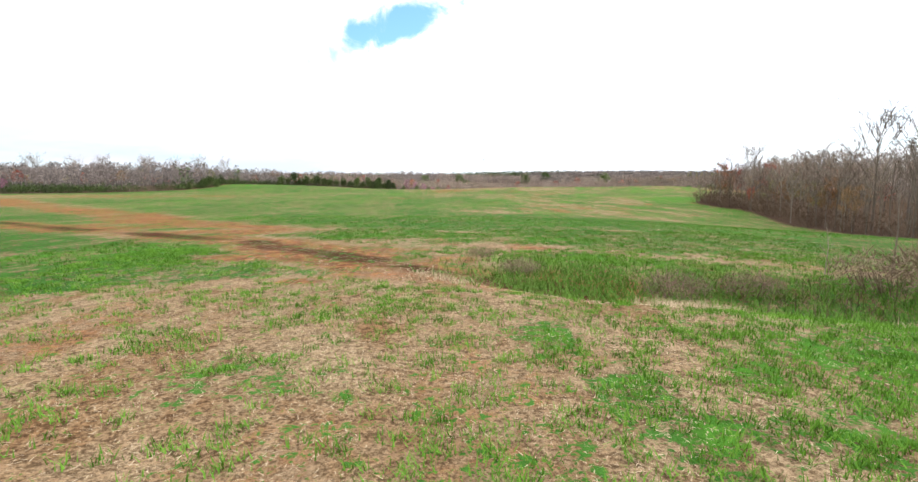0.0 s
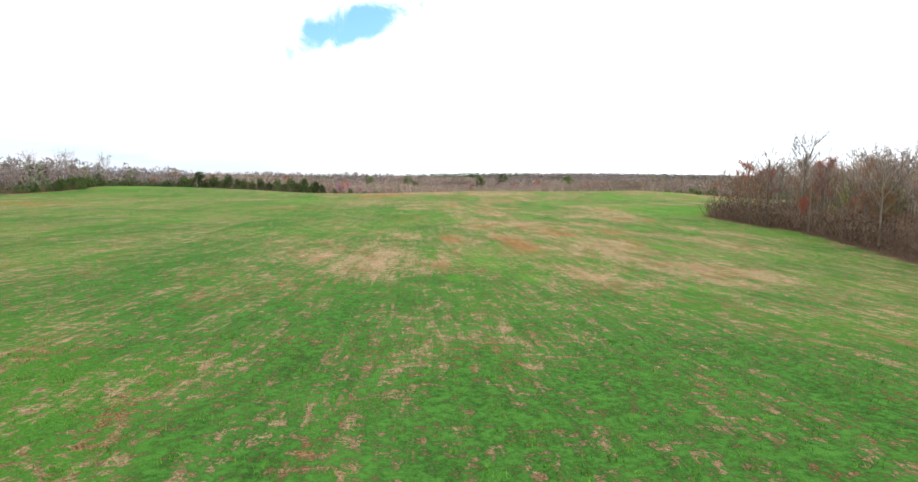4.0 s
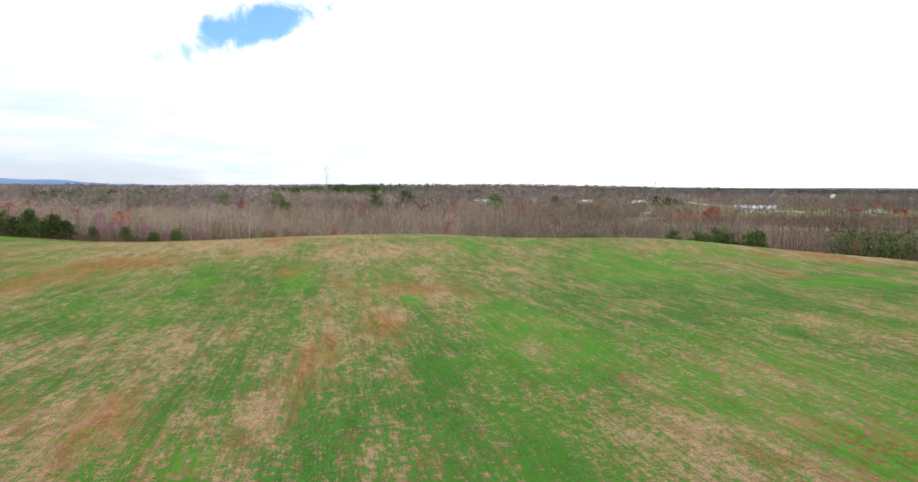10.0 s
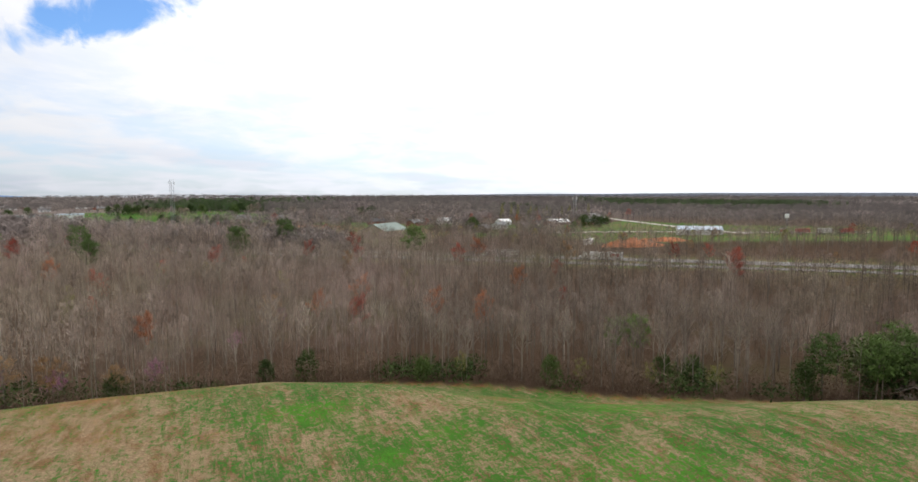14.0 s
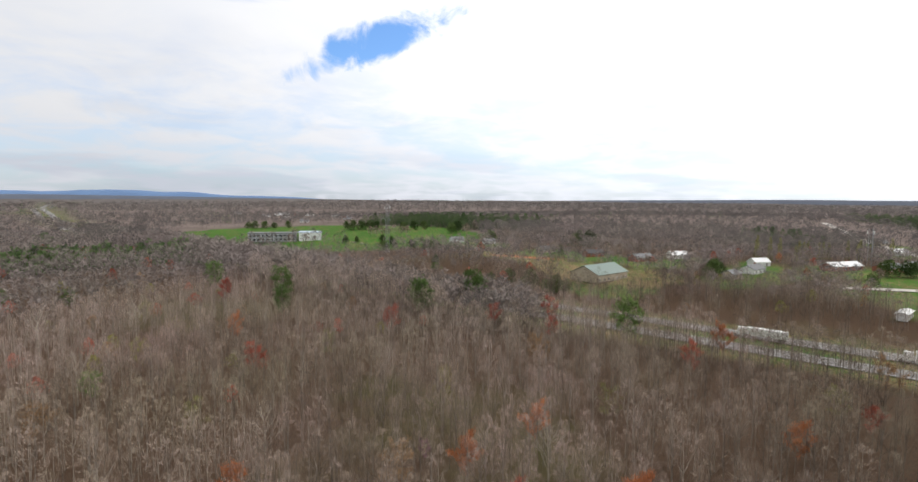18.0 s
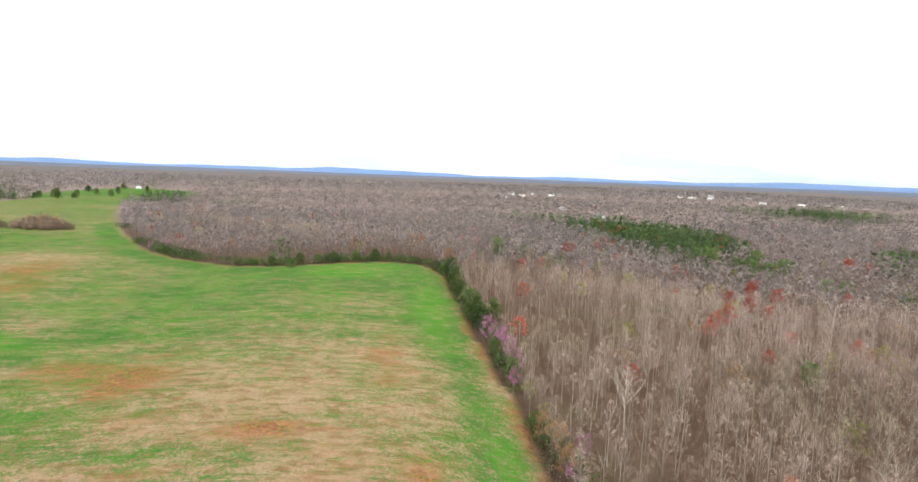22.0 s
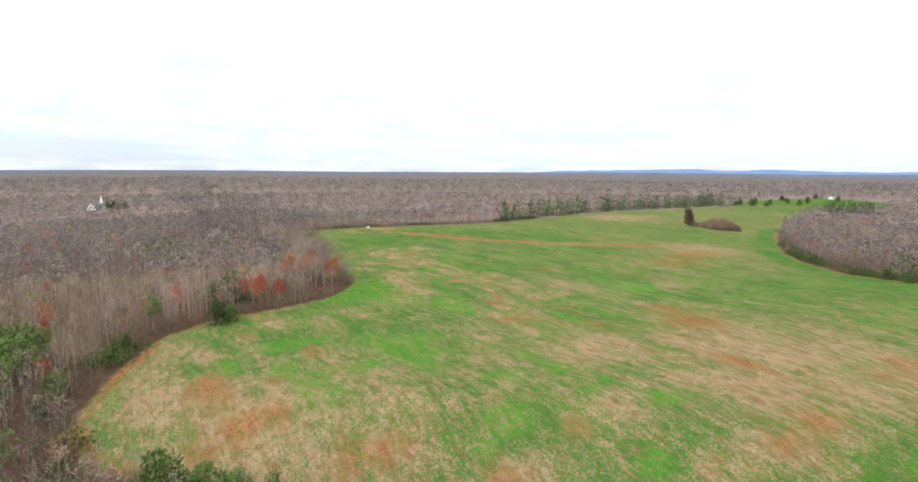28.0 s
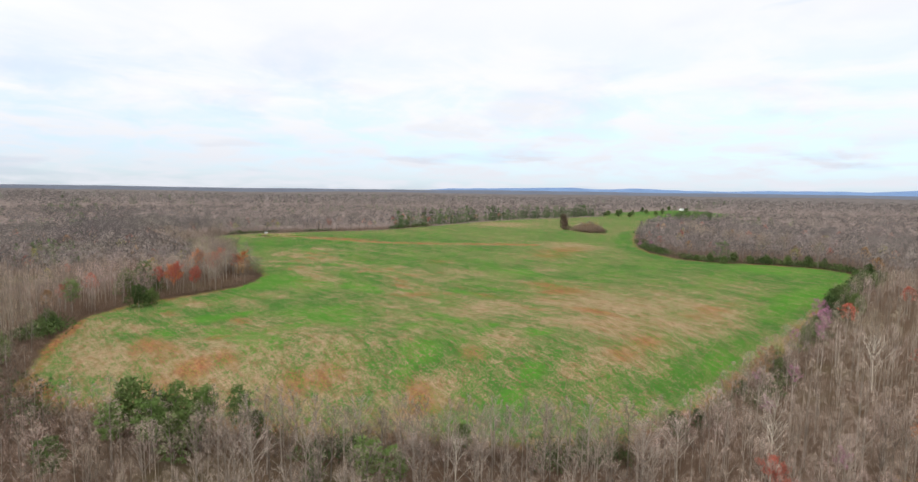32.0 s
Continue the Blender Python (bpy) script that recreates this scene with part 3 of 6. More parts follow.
LUSH = LUSH_START + LUSH_MIDDLE + LUSH_LOWER + LUSH_RISE + LUSH_CREST + LUSH_NORTH + LUSH_END
CLAY = CLAY_START + CLAY_MIDDLE + CLAY_LOWER + CLAY_RISE + CLAY_CREST + CLAY_NORTH + CLAY_END


def cover_of(x, y):
    """Green, bare clay and leaf litter at a place."""
    infield = within(x, y, FIELD)
    d_edge = edge(x, y, FIELD)
    n1 = fbm(x, y * 0.16, 8, 11, 3)
    n2 = fbm(x, y * 0.5, 55, 21, 3)
    n3 = fbm(x, y * 0.2, 9, 31, 3)
    green = 0.62 - 0.12 * bell(x, y, 0, 352, 60, 36) + (n1 - 0.5) * 0.2 + (n2 - 0.5) * 0.5
    dry, lush, bare = 0.0, 0.0, 0.0
    for cx, cy, sx, sy in STRAW:
        dry = np.maximum(dry, bell(x, y, cx, cy, sx, sy))
    for cx, cy, sx, sy in LUSH:
        lush = np.maximum(lush, bell(x, y, cx, cy, sx, sy))
    for cx, cy, sx, sy in CLAY:
        bare = np.maximum(bare, bell(x, y, cx, cy, sx, sy))
    green = green - 0.56 * dry + 0.30 * lush - 0.24 * bare
    green = green + 0.26 * bell(x, y, 5, 56, 110, 28) + 0.16 * bell(x, y, 70, 225, 90, 60)
    green = np.maximum(green, 0.1)
    green = np.where(bell(x, y, -1, 6, 15, 12) > 0.35, np.minimum(green, -0.25 + 1.15 * lush), green)
    green = green + 0.45 * np.exp(-((d_edge - 10) / 6) ** 2) * (x < 60) * (y > 150)
    soil = 0.35 + (n3 - 0.5) * 0.2 + (fbm(x, y, 40, 41, 3) - 0.5) * 0.5 + 0.55 * bare
    track = along(x, y, [(-147, 173), (-116, 143), (-60, 95), (-38, 68), (-24, 52), (-14, 43)])
    t2 = along(x, y, [(-12, 33), (-7, 29.3), (-3.4, 28.6), (0, 28.1), (4, 27.1), (8.7, 24), (11.6, 21.8), (18, 17.5), (26, 13)])
    t3 = along(x, y, [(-60, 70), (-34, 47.4), (-20, 36.7), (-12.5, 30.9), (-8, 26.3), (-3.7, 21.6), (-1.4, 19.5), (1.2, 18.3), (4, 17.6)])
    rag = fbm(x, y, 7, 51, 3)
    dig = np.clip(1.5 - track / (1.6 + 4.6 * rag + 3.0 * np.clip((-x - 20) / 25, 0, 1)), 0, 1) * np.clip(0.85 + 1.6 * (fbm(x, y, 3.2, 53, 3) - 0.3), 0, 1) + np.clip(1.5 - t3 / (1.5 + 4.4 * rag), 0, 1) * np.clip(0.85 + 2.0 * (fbm(x, y, 2.2, 57, 3) - 0.35), 0, 1)
    dig = np.clip(dig, 0, 1)
    green = green * (1 - 0.85 * np.clip(1.2 - t2 / (0.9 + 2.2 * rag), 0, 1))
    for cx, cy, r in ((-9.4, 22.8, 2.4), (-5.1, 16.6, 0.8), (-0.1, 22.3, 1.8), (3.3, 26.9, 1.8), (-3, 25.7, 2.0), (-16, 41, 7)):
        dig = np.maximum(dig, np.clip(1.6 * bell(x, y, cx, cy, r, r * 0.7) * (0.4 + 1.1 * rag), 0, 1))
    rim = np.exp(-((d_edge - 1.5) / np.where((y > 330) & (x < 100), 1.9, 1.6)) ** 2) * np.where(y > 180, 0.8, 0.3)
    gully = np.exp(-(along(x, y, [(38, 215), (44, 212), (50, 206), (57, 203), (62, 199)]) / 0.9) ** 2)
    gully = np.maximum(gully, np.exp(-(along(x, y, [(63, 180), (61.5, 175), (60, 171), (57.5, 165)]) / 0.8) ** 2))
    soil = np.maximum(soil, dig * 1.0 + 0.1)
    soil = soil + 0.75 * rim + 0.35 * gully
    green = green * (1 - 0.9 * dig) - 0.45 * rim - 0.22 * gully
    wood = np.where(infield, 0.0, 1.0)
    lawn = within(x, y, PASTURE) | within(x, y, LAWN_NORTH) | within(x, y, LAWN_EAST) | within(x, y, LAWN_MID)
    lawn = lawn | yard(x, y)
    hw = along(x, y, HIGHWAY)
    verge = hw < 32
    open_ = (lawn | verge) & ~infield
    wood = np.where(lawn & ~infield, 0.0, np.where(verge & ~infield, np.clip((hw - 20) / 10, 0, 1), wood))
    green = np.where(open_, np.where(verge, 0.40, np.where(within(x, y, LAWN_MID), 0.2, np.where(within(x, y, PASTURE) | within(x, y, LAWN_NORTH), 0.9, 0.64))) + (n2 - 0.5) * 0.4 + (fbm(x, y, 28, 61, 3) - 0.5) * 0.5, green)
    soil = np.where(open_, 0.15, soil)
    return np.clip(green, -0.4, 0.86), np.clip(soil, 0, 1), wood, np.clip(lush, 0, 1) * infield, np.clip(1.35 - t3 / (0.7 + 1.9 * rag), 0, 1) * np.clip(1.6 * fbm(x, y, 2.6, 59, 3), 0, 1)


XS = spaced([(-4900, -2000, 145), (-2000, -800, 50), (-800, -300, 12), (-300, -80, 3.0), (-80, -30, 1.3), (-30, 20, 0.5), (20, 70, 1.3), (70, 200, 1.6), (200, 230, 3), (230, 700, 14), (700, 2000, 60), (2000, 4900, 145)])
YS = spaced([(-4900, -2000, 145), (-2000, -300, 50), (-300, -30, 9), (-30, 0, 2.5), (0, 8, 1.2), (8, 45, 0.5), (45, 90, 1.2), (90, 410, 2.6), (410, 700, 7), (700, 1200, 16), (1200, 2200, 60), (2200, 4900, 140)])
ground, GV = sheet("ground", XS, YS, land, M_GROUND)
tagged(ground, "rolling farm field of young green wheat, pale straw and red clay, ringed by leaf litter", "field", kind="structure")
gr, so, wo, lu, wet = cover_of(GV[:, 0], GV[:, 1])
att = ground.data.color_attributes.new("cover", "FLOAT_COLOR", "POINT")
att.data.foreach_set("color", np.stack([gr, so, wo, lu], 1).astype(np.float32).ravel())
dg = ground.data.attributes.new("damp", "FLOAT", "POINT")
dg.data.foreach_set("value", wet.astype(np.float32))
cn = ground.data.attributes.new("canopy", "FLOAT", "POINT")
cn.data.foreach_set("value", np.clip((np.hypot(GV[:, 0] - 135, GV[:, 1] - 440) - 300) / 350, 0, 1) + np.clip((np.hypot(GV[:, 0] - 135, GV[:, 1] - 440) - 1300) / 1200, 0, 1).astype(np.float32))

# ---- trees ----
RNG = np.random.default_rng(7)


class Wood:
    """Triangles of one tree, in two lots: bark and twigs (or leaves)."""

    def __init__(self):
        self.bark, self.leaf = [], []

    def limb(self, a, b, ra, rb, sides=4):
        a, b = np.array(a, float), np.array(b, float)
        d = b - a
        d /= np.linalg.norm(d) + 1e-9
        s = np.cross(d, (0.3, 0.9, 0.2))
        s /= np.linalg.norm(s) + 1e-9
        u = np.cross(d, s)
        ang = np.arange(sides) * 2 * math.pi / sides
        ring = np.cos(ang)[:, None] * s + np.sin(ang)[:, None] * u
        A, B = a + ring * ra, b + ring * rb
        for k in range(sides):
            j = (k + 1) % sides
            self.bark.append((A[k], A[j], B[j]))
            self.bark.append((A[k], B[j], B[k]))

    def blade(self, a, d, length, width, rng, lot=None):
        """One thin twig or leaf."""
        side = np.cross(d, rng.normal(size=3))
        side /= np.linalg.norm(side) + 1e-9
        a = np.array(a, float)
        (self.leaf if lot is None else lot).append((a - side * width / 2, a + side * width / 2, a + np.array(d) * length))


def bare_tree(rng, height, spread, limbs, subs, twigs, twig_w, base=0.35, sides=4):
    """A leafless broad-leaved tree: leaning trunk, rising limbs, fans of twigs."""
    w = Wood()
    r0 = height * 0.0052 + 0.015
    lean = rng.normal(0, 0.03, 2) * height
    top = np.array((lean[0], lean[1], height * 0.93))
    mid = np.array((lean[0] * 0.3 + rng.normal(0, 0.12), lean[1] * 0.3 + rng.normal(0, 0.12), height * 0.5))
    w.limb((0, 0, -0.5), mid, r0, r0 * 0.68, sides + 1)
    w.limb(mid, top, r0 * 0.68, r0 * 0.12, sides)
    ends = [(mid, top, 1.0)]
    for k in range(limbs):
        t = base + (0.95 - base) * (k + rng.random()) / limbs
        z = t * height * 0.93
        p = np.array((0, 0, 0)) + (mid * (t / 0.54) if t < 0.54 else mid + (top - mid) * (t - 0.54) / 0.46)
        p[2] = z
        az = k * 2.4 + rng.random() * 1.2
        ln = spread * (1.15 - 0.75 * t) * (0.7 + 0.6 * rng.random())
        up = 0.55 + 0.75 * rng.random()
        d = np.array((math.cos(az), math.sin(az), up))
        d /= np.linalg.norm(d)
        q = p + d * ln
        w.limb(p, q, r0 * 0.28 * (1.2 - t), 0.01, 3)
        ends.append((p, q, 0.7))
        for _ in range(subs):
            f = 0.25 + 0.7 * rng.random()
            a = p + (q - p) * f
            d2 = d + rng.normal(0, 0.5, 3) + np.array((0, 0, 0.35))
            d2 /= np.linalg.norm(d2)
            l2 = ln * (0.3 + 0.35 * rng.random())
            w.blade(a, d2, l2, min(twig_w, 0.045) * 1.4, rng, w.bark)
            ends.append((a, a + d2 * l2, 0.5))
    for _ in range(twigs):
        a, b, _k = ends[rng.integers(0, len(ends))]
        f = 0.15 + 0.85 * rng.random()
        o = a + (b - a) * f
        d = (b - a) / (np.linalg.norm(b - a) + 1e-9) * 0.55 + rng.normal(0, 0.38, 3) + np.array((0, 0, 0.75))
        d /= np.linalg.norm(d)
        w.blade(o, d, (0.6 + 0.9 * rng.random()) * height * 0.058, twig_w, rng)
    return w


def forked_tree(rng, height, spread, limbs=9, forks=(4, 4, 4), base=0.28):
    """A leafless tree of four orders of branches, each finer than the last, in a rounded fan."""
    w = Wood()
    r0 = height * 0.0085 + 0.02

    def grow(p, d, ln, r, level):
        q = p + d * ln
        if level == 0:
            w.limb(p, q, r, r * 0.5, 4)
        elif level == 1:
            w.limb(p, q, r, r * 0.4, 3)
        else:
            w.blade(p, d, ln, max(2 * r, 0.042 if level == 2 else 0.075), rng, w.bark if level == 2 else None)
        if level >= len(forks):
            return
        for k in range(forks[level]):
            f = 0.35 + 0.65 * (k + 0.8 * rng.random()) / forks[level]
            e = d + rng.normal(0, 0.42, 3) + np.array((0, 0, 0.16))
            e /= np.linalg.norm(e)
            grow(p + (q - p) * min(f, 1.0), e, ln * (0.42 + 0.25 * rng.random()), r * 0.5, level + 1)

    mid = np.array((rng.normal(0, 0.15), rng.normal(0, 0.15), height * 0.48))
    top = mid + np.array((rng.normal(0, 0.3), rng.normal(0, 0.3), height * 0.30))
    w.limb((0, 0, -0.5), mid, r0, r0 * 0.7, 6)
    w.limb(mid, top, r0 * 0.7, r0 * 0.3, 5)
    for k in range(limbs):
        t = base + (0.78 - base) * (k + rng.random()) / limbs
        p = np.array((mid[0] * t / 0.48, mid[1] * t / 0.48, t * height))
        az = k * 2.4 + rng.random()
        up = 0.9 + 1.1 * t
        d = np.array((math.cos(az), math.sin(az), up))
        d /= np.linalg.norm(d)
        grow(p, d, spread * (1.15 - 0.65 * t) * (0.8 + 0.4 * rng.random()), r0 * 0.34, 0)
    for k in range(3):
        d = np.array((rng.normal(0, 0.3), rng.normal(0, 0.3), 1.0))
        grow(top, d / np.linalg.norm(d), height * 0.14, r0 * 0.25, 0)
    return w


def pine_tree(rng, height, spread, clumps, needles, size, arms=True):
    """A loblolly pine: bare lower stem, crown of loose rounded tufts."""
    w = Wood()
    r0 = height * 0.012 + 0.04
    w.limb((0, 0, -0.5), (rng.normal(0, 0.2), rng.normal(0, 0.2), height * 0.95), r0, r0 * 0.2, 5)
    for k in range(clumps):
        t = 0.42 + 0.56 * (k + rng.random()) / clumps
        az = k * 2.4 + rng.random()
        rad = spread * (0.35 + 0.75 * math.sin(math.pi * min(1, (t - 0.36) / 0.68))) * (0.45 + 0.6 * rng.random())
        c = np.array((math.cos(az) * rad, math.sin(az) * rad, t * height + rng.normal(0, 0.3)))
        if arms:
            w.limb((0, 0, c[2] - rad * 0.25), c, 0.05, 0.015, 3)
        for _ in range(needles):
            d = rng.normal(size=3) + np.array((0, 0, 0.25))
            d /= np.linalg.norm(d)
            o = c + rng.normal(0, 1, 3) * np.array((0.62, 0.62, 0.38)) * size
            w.blade(o, d, size * (0.6 + 0.5 * rng.random()), size * 0.34, rng)
    return w


def cedar_tree(rng, height, spread, leaves, size, tip=1.0):
    """A red cedar or bushy evergreen: dense cone to the ground, ragged outline."""
    w = Wood()
    w.limb((0, 0, -0.4), (0, 0, height * 0.9), height * 0.016 + 0.03, 0.02, 4)
    for k in range(leaves):
        t = rng.random() ** 1.25
        lobe = 0.8 + 0.25 * math.sin(5 * t + 3 * rng.random())
        az = rng.random() * 6.283
        lump = 0.82 + 0.22 * math.sin(az * 3 + t * 9)
        rad = spread * (1 - t ** (1.2 * tip)) * lobe * lump * (0.55 + 0.5 * math.sqrt(rng.random()))
        o = np.array((math.cos(az) * rad, math.sin(az) * rad, 0.15 + t * height))
        d = np.array((math.cos(az), math.sin(az), 0.5 + rng.normal(0, 0.5)))
        d /= np.linalg.norm(d)
        w.blade(o, d, size * (0.6 + 0.7 * rng.random()), size * 0.55, rng)
    return w


def bushy_tree(rng, height, spread, blobs, leaves, size):
    """A round bushy evergreen of several overlapping lobes, green to the ground."""
    w = Wood()
    w.limb((0, 0, -0.4), (0, 0, height * 0.7), height * 0.016 + 0.03, 0.03, 4)
    for k in range(blobs):
        t = (k + 0.6) / blobs
        az = k * 2.4 + rng.random()
        off = spread * 0.55 * (1 - t * 0.75) * (0.5 + 0.6 * rng.random())
        c = np.array((math.cos(az) * off, math.sin(az) * off, height * (0.16 + 0.64 * t)))
        rr = spread * (0.62 - 0.22 * t) * (0.8 + 0.4 * rng.random())
        for _ in range(leaves):
            d = rng.normal(size=3)
            d /= np.linalg.norm(d)
            o = c + d * rr * np.array((1, 1, 1.15)) * (0.65 + 0.4 * rng.random())
            if o[2] < 0.1:
                continue
            e = d + rng.normal(0, 0.5, 3) + np.array((0, 0, 0.3))
            e /= np.linalg.norm(e)
            w.blade(o, e, size * (0.6 + 0.7 * rng.random()), size * 0.55, rng)
    return w


def bush(rng, height, spread, stems, leaves, size, width=None):
    """A thicket: many thin stems with twigs or small leaves."""
    w = Wood()
    for k in range(stems):
        az, r = rng.random() * 6.283, spread * math.sqrt(rng.random()) * 0.6
        a = np.array((math.cos(az) * r, math.sin(az) * r, -0.1))
        d = np.array((math.cos(az) * 0.45, math.sin(az) * 0.45, 1)) + rng.normal(0, 0.15, 3)
        d /= np.linalg.norm(d)
        w.blade(a, d, height * (0.6 + 0.45 * rng.random()), 0.05, rng, w.bark)
    for k in range(leaves):
        az, r = rng.random() * 6.283, spread * math.sqrt(rng.random())
        z = height * (0.12 + 0.88 * rng.random() ** 0.8) * (1 - 0.45 * (r / spread) ** 2)
        d = rng.normal(size=3) + np.array((0, 0, 0.6))
        d /= np.linalg.norm(d)
        w.blade((math.cos(az) * r, math.sin(az) * r, z), d, size * (0.6 + 0.8 * rng.random()), width or size * 0.4, rng)
    return w


def haze_tree(rng, height, spread, twigs, length, width, base=0.4, stem=0.12, limbs=4):
    """A bare tree seen from afar: thin stem, a few limbs and a loose round crown of short rising twigs."""
    w = Wood()
    lean = rng.normal(0, 0.02, 2)
    up = np.array((lean[0], lean[1], 1.0))
    w.limb((0, 0, -0.5), up * height * 0.93, stem, stem * 0.25, 3)
    for k in range(limbs):
        az = k * 2.4 + rng.random()
        d = np.array((math.cos(az) * 0.5, math.sin(az) * 0.5, 0.85))
        w.blade(up * height * (base * 0.8 + 0.3 * rng.random()), d, height * 0.32, stem * 0.9, rng, w.bark)
    for k in range(twigs):
        t = base + (1 - base) * rng.random() ** 0.75
        az = rng.random() * 6.283
        lump = 0.8 + 0.3 * math.sin(az * 3 + t * 8)
        r = spread * lump * (0.25 + 0.75 * math.sqrt(rng.random())) * math.sin(math.pi * min(1, (t - base + 0.14) / (1.16 - base)))
        o = (math.cos(az) * r, math.sin(az) * r, t * height * 0.94)
        d = np.array((math.cos(az) * 0.7, math.sin(az) * 0.7, 0.75)) + rng.normal(0, 0.42, 3)
        d /= np.linalg.norm(d)
        w.blade(o, d, length * (0.6 + 0.8 * rng.random()), width, rng)
    return w


def add_leaves(w, rng, count, size, low=0.3):
    """Buds, blossom or young leaves scattered along the twigs that a tree has."""
    twigs = list(w.leaf)
    w.leaf = []
    for _ in range(count):
        a, b, c = twigs[rng.integers(0, len(twigs))]
        o = a + (c - a) * rng.random() + rng.normal(0, 0.25, 3)
        d = rng.normal(size=3)
        d /= np.linalg.norm(d)
        w.blade(o, d, size * (0.6 + 0.8 * rng.random()), size * 0.6, rng)
    for t in twigs:
        w.bark.append(t)
    return w


def tri_mesh(name, tris, mats, idx=None, tone=None):
    """A mesh from triangles (n, 3, 3)."""
    T = np.asarray(tris, np.float32).reshape(-1, 3, 3)
    n = len(T)
    me = bpy.data.meshes.new(name)
    me.vertices.add(n * 3)
    me.vertices.foreach_set("co", T.ravel())
    me.loops.add(n * 3)
    me.loops.foreach_set("vertex_index", np.arange(n * 3, dtype=np.int32))
    me.polygons.add(n)
    me.polygons.foreach_set("loop_start", np.arange(0, n * 3, 3, dtype=np.int32))
    if idx is not None:
        me.polygons.foreach_set("material_index", np.asarray(idx, np.int32))
    for m in mats:
        me.materials.append(m)
    at = me.attributes.new("tone", "FLOAT", "POINT")
    at.data.foreach_set("value", np.full(n * 3, 0.5, np.float32) if tone is None else np.repeat(np.asarray(tone, np.float32), 3))
    me.update(calc_edges=True)
    return me


def tree_kind(name, woods, leaf_mat, part_leaf, label, category="tree", bark=None):
    """Meshes for a kind of tree: (trunk mesh, crown mesh) for each shape."""
    out = []
    for w in woods:
        out.append((tri_mesh("trunk", w.bark, [bark or M_BARK]), tri_mesh(part_leaf, w.leaf, [leaf_mat])))
    return dict(name=name, meshes=out, part=part_leaf, label=label, category=category)


def settled(x, y):
    """A place behind the brow or in the east wood, moved out to the wood's edge if it lies on the field."""
    while y < 215 and 38 < x < 130 and bool(within(x - 1.5, y, FIELD)):
        x += 1.0
    while y > 300 and x > -60 and (bool(within(x, y, FIELD)) or (float(edge(x, y, FIELD)) < 1.5)):
        x, y = 52 + (x - 52) * 1.02, 300 + (y - 300) * 1.02
    return x, y


def plant(kind, x, y, scale=1.0, turn=None, wide=1.0, pick=None, label=None, group=None, sink=0.0):
    """One tree as a thing of its own with its trunk and crown."""
    x, y = settled(x, y)
    me = kind["meshes"][int(RNG.integers(0, len(kind["meshes"]))) if pick is None else pick % len(kind["meshes"])]
    root = new(kind["name"])
    root.empty_display_size = 0.2
    root.location = (x, y, float(land(x, y)) - sink)
    root.rotation_euler = (0, 0, RNG.random() * 6.283 if turn is None else turn)
    root.scale = (scale * wide, scale * wide, scale)
    tagged(root, label or kind["label"], kind["category"], group or "")
    for nm, m in (("trunk", me[0]), (kind["part"], me[1])):
        ob = new(nm, m)
        ob.parent = root
    return root


R1 = np.random.default_rng(3)
BARE = [forked_tree(R1, 15 + 1.6 * R1.random(), 3.5 + 0.8 * R1.random(), 8, (4, 4, 4), 0.42) for _ in range(9)]
WIDE = [forked_tree(R1, 14, 5.0, 10) for _ in range(4)]
K_BARE = tree_kind("bare_tree", BARE, M_TWIG, "crown", "tall leafless tree with pale grey trunk and thin brown twigs")
R4 = np.random.default_rng(41)
YARD = [haze_tree(R4, 12 + R4.random(), 5.0, 800, 1.0, 0.34, 0.28, 0.22, 9) for _ in range(4)]
K_YARD = tree_kind("shade_tree", YARD, M_TWIG, "crown", "round leafless shade tree with a dense twiggy crown")
K_WIDE = tree_kind("bare_tree", WIDE, M_TWIG, "crown", "broad leafless tree with spreading grey limbs and fine twigs")
K_TALL = tree_kind("shade_tree", [forked_tree(R1, 20, 7.6, 13, (5, 5, 5), 0.34) for _ in range(2)], M_TWIG, "crown", "tall spreading leafless tree above the wood")
K_SYCAMORE = tree_kind("sycamore_tree", [forked_tree(R1, 17, 5.8, 10, (4, 4, 3), 0.25) for _ in range(3)], M_TWIG, "crown", "tall bare sycamore with white upper limbs", bark=M_WHITEBARK)
K_RED = tree_kind("red_maple", [add_leaves(bare_tree(R1, 13, 3.8, 10, 4, 200, 0.05, 0.4), R1, 3400, 0.23) for _ in range(3)], M_RED, "crown", "red maple with bright red buds over grey twigs")
K_ORANGE = tree_kind("maple_tree", [add_leaves(bare_tree(R1, 12, 4.2, 11, 4, 220, 0.05, 0.3), R1, 4400, 0.25) for _ in range(2)], M_ORANGE, "crown", "maple with rusty orange spring buds over bare twigs")
K_PINK = tree_kind("redbud_tree", [add_leaves(bare_tree(R1, 8, 3.2, 9, 4, 160, 0.04, 0.25), R1, 1800, 0.2) for _ in range(2)], M_PINK, "crown", "redbud with pink-purple blossom at the wood's edge")
K_LIME = tree_kind("budding_tree", [add_leaves(bare_tree(R1, 10, 3.6, 10, 4, 180, 0.045, 0.25), R1, 1500, 0.2) for _ in range(2)], M_LIME, "crown", "small tree with fresh yellow-green leaves")
K_RUST = tree_kind("oak_tree", [add_leaves(bare_tree(R1, 11, 4.2, 10, 4, 200, 0.05, 0.25), R1, 2800, 0.24) for _ in range(2)], M_RUST, "crown", "oak still holding dry brown leaves")
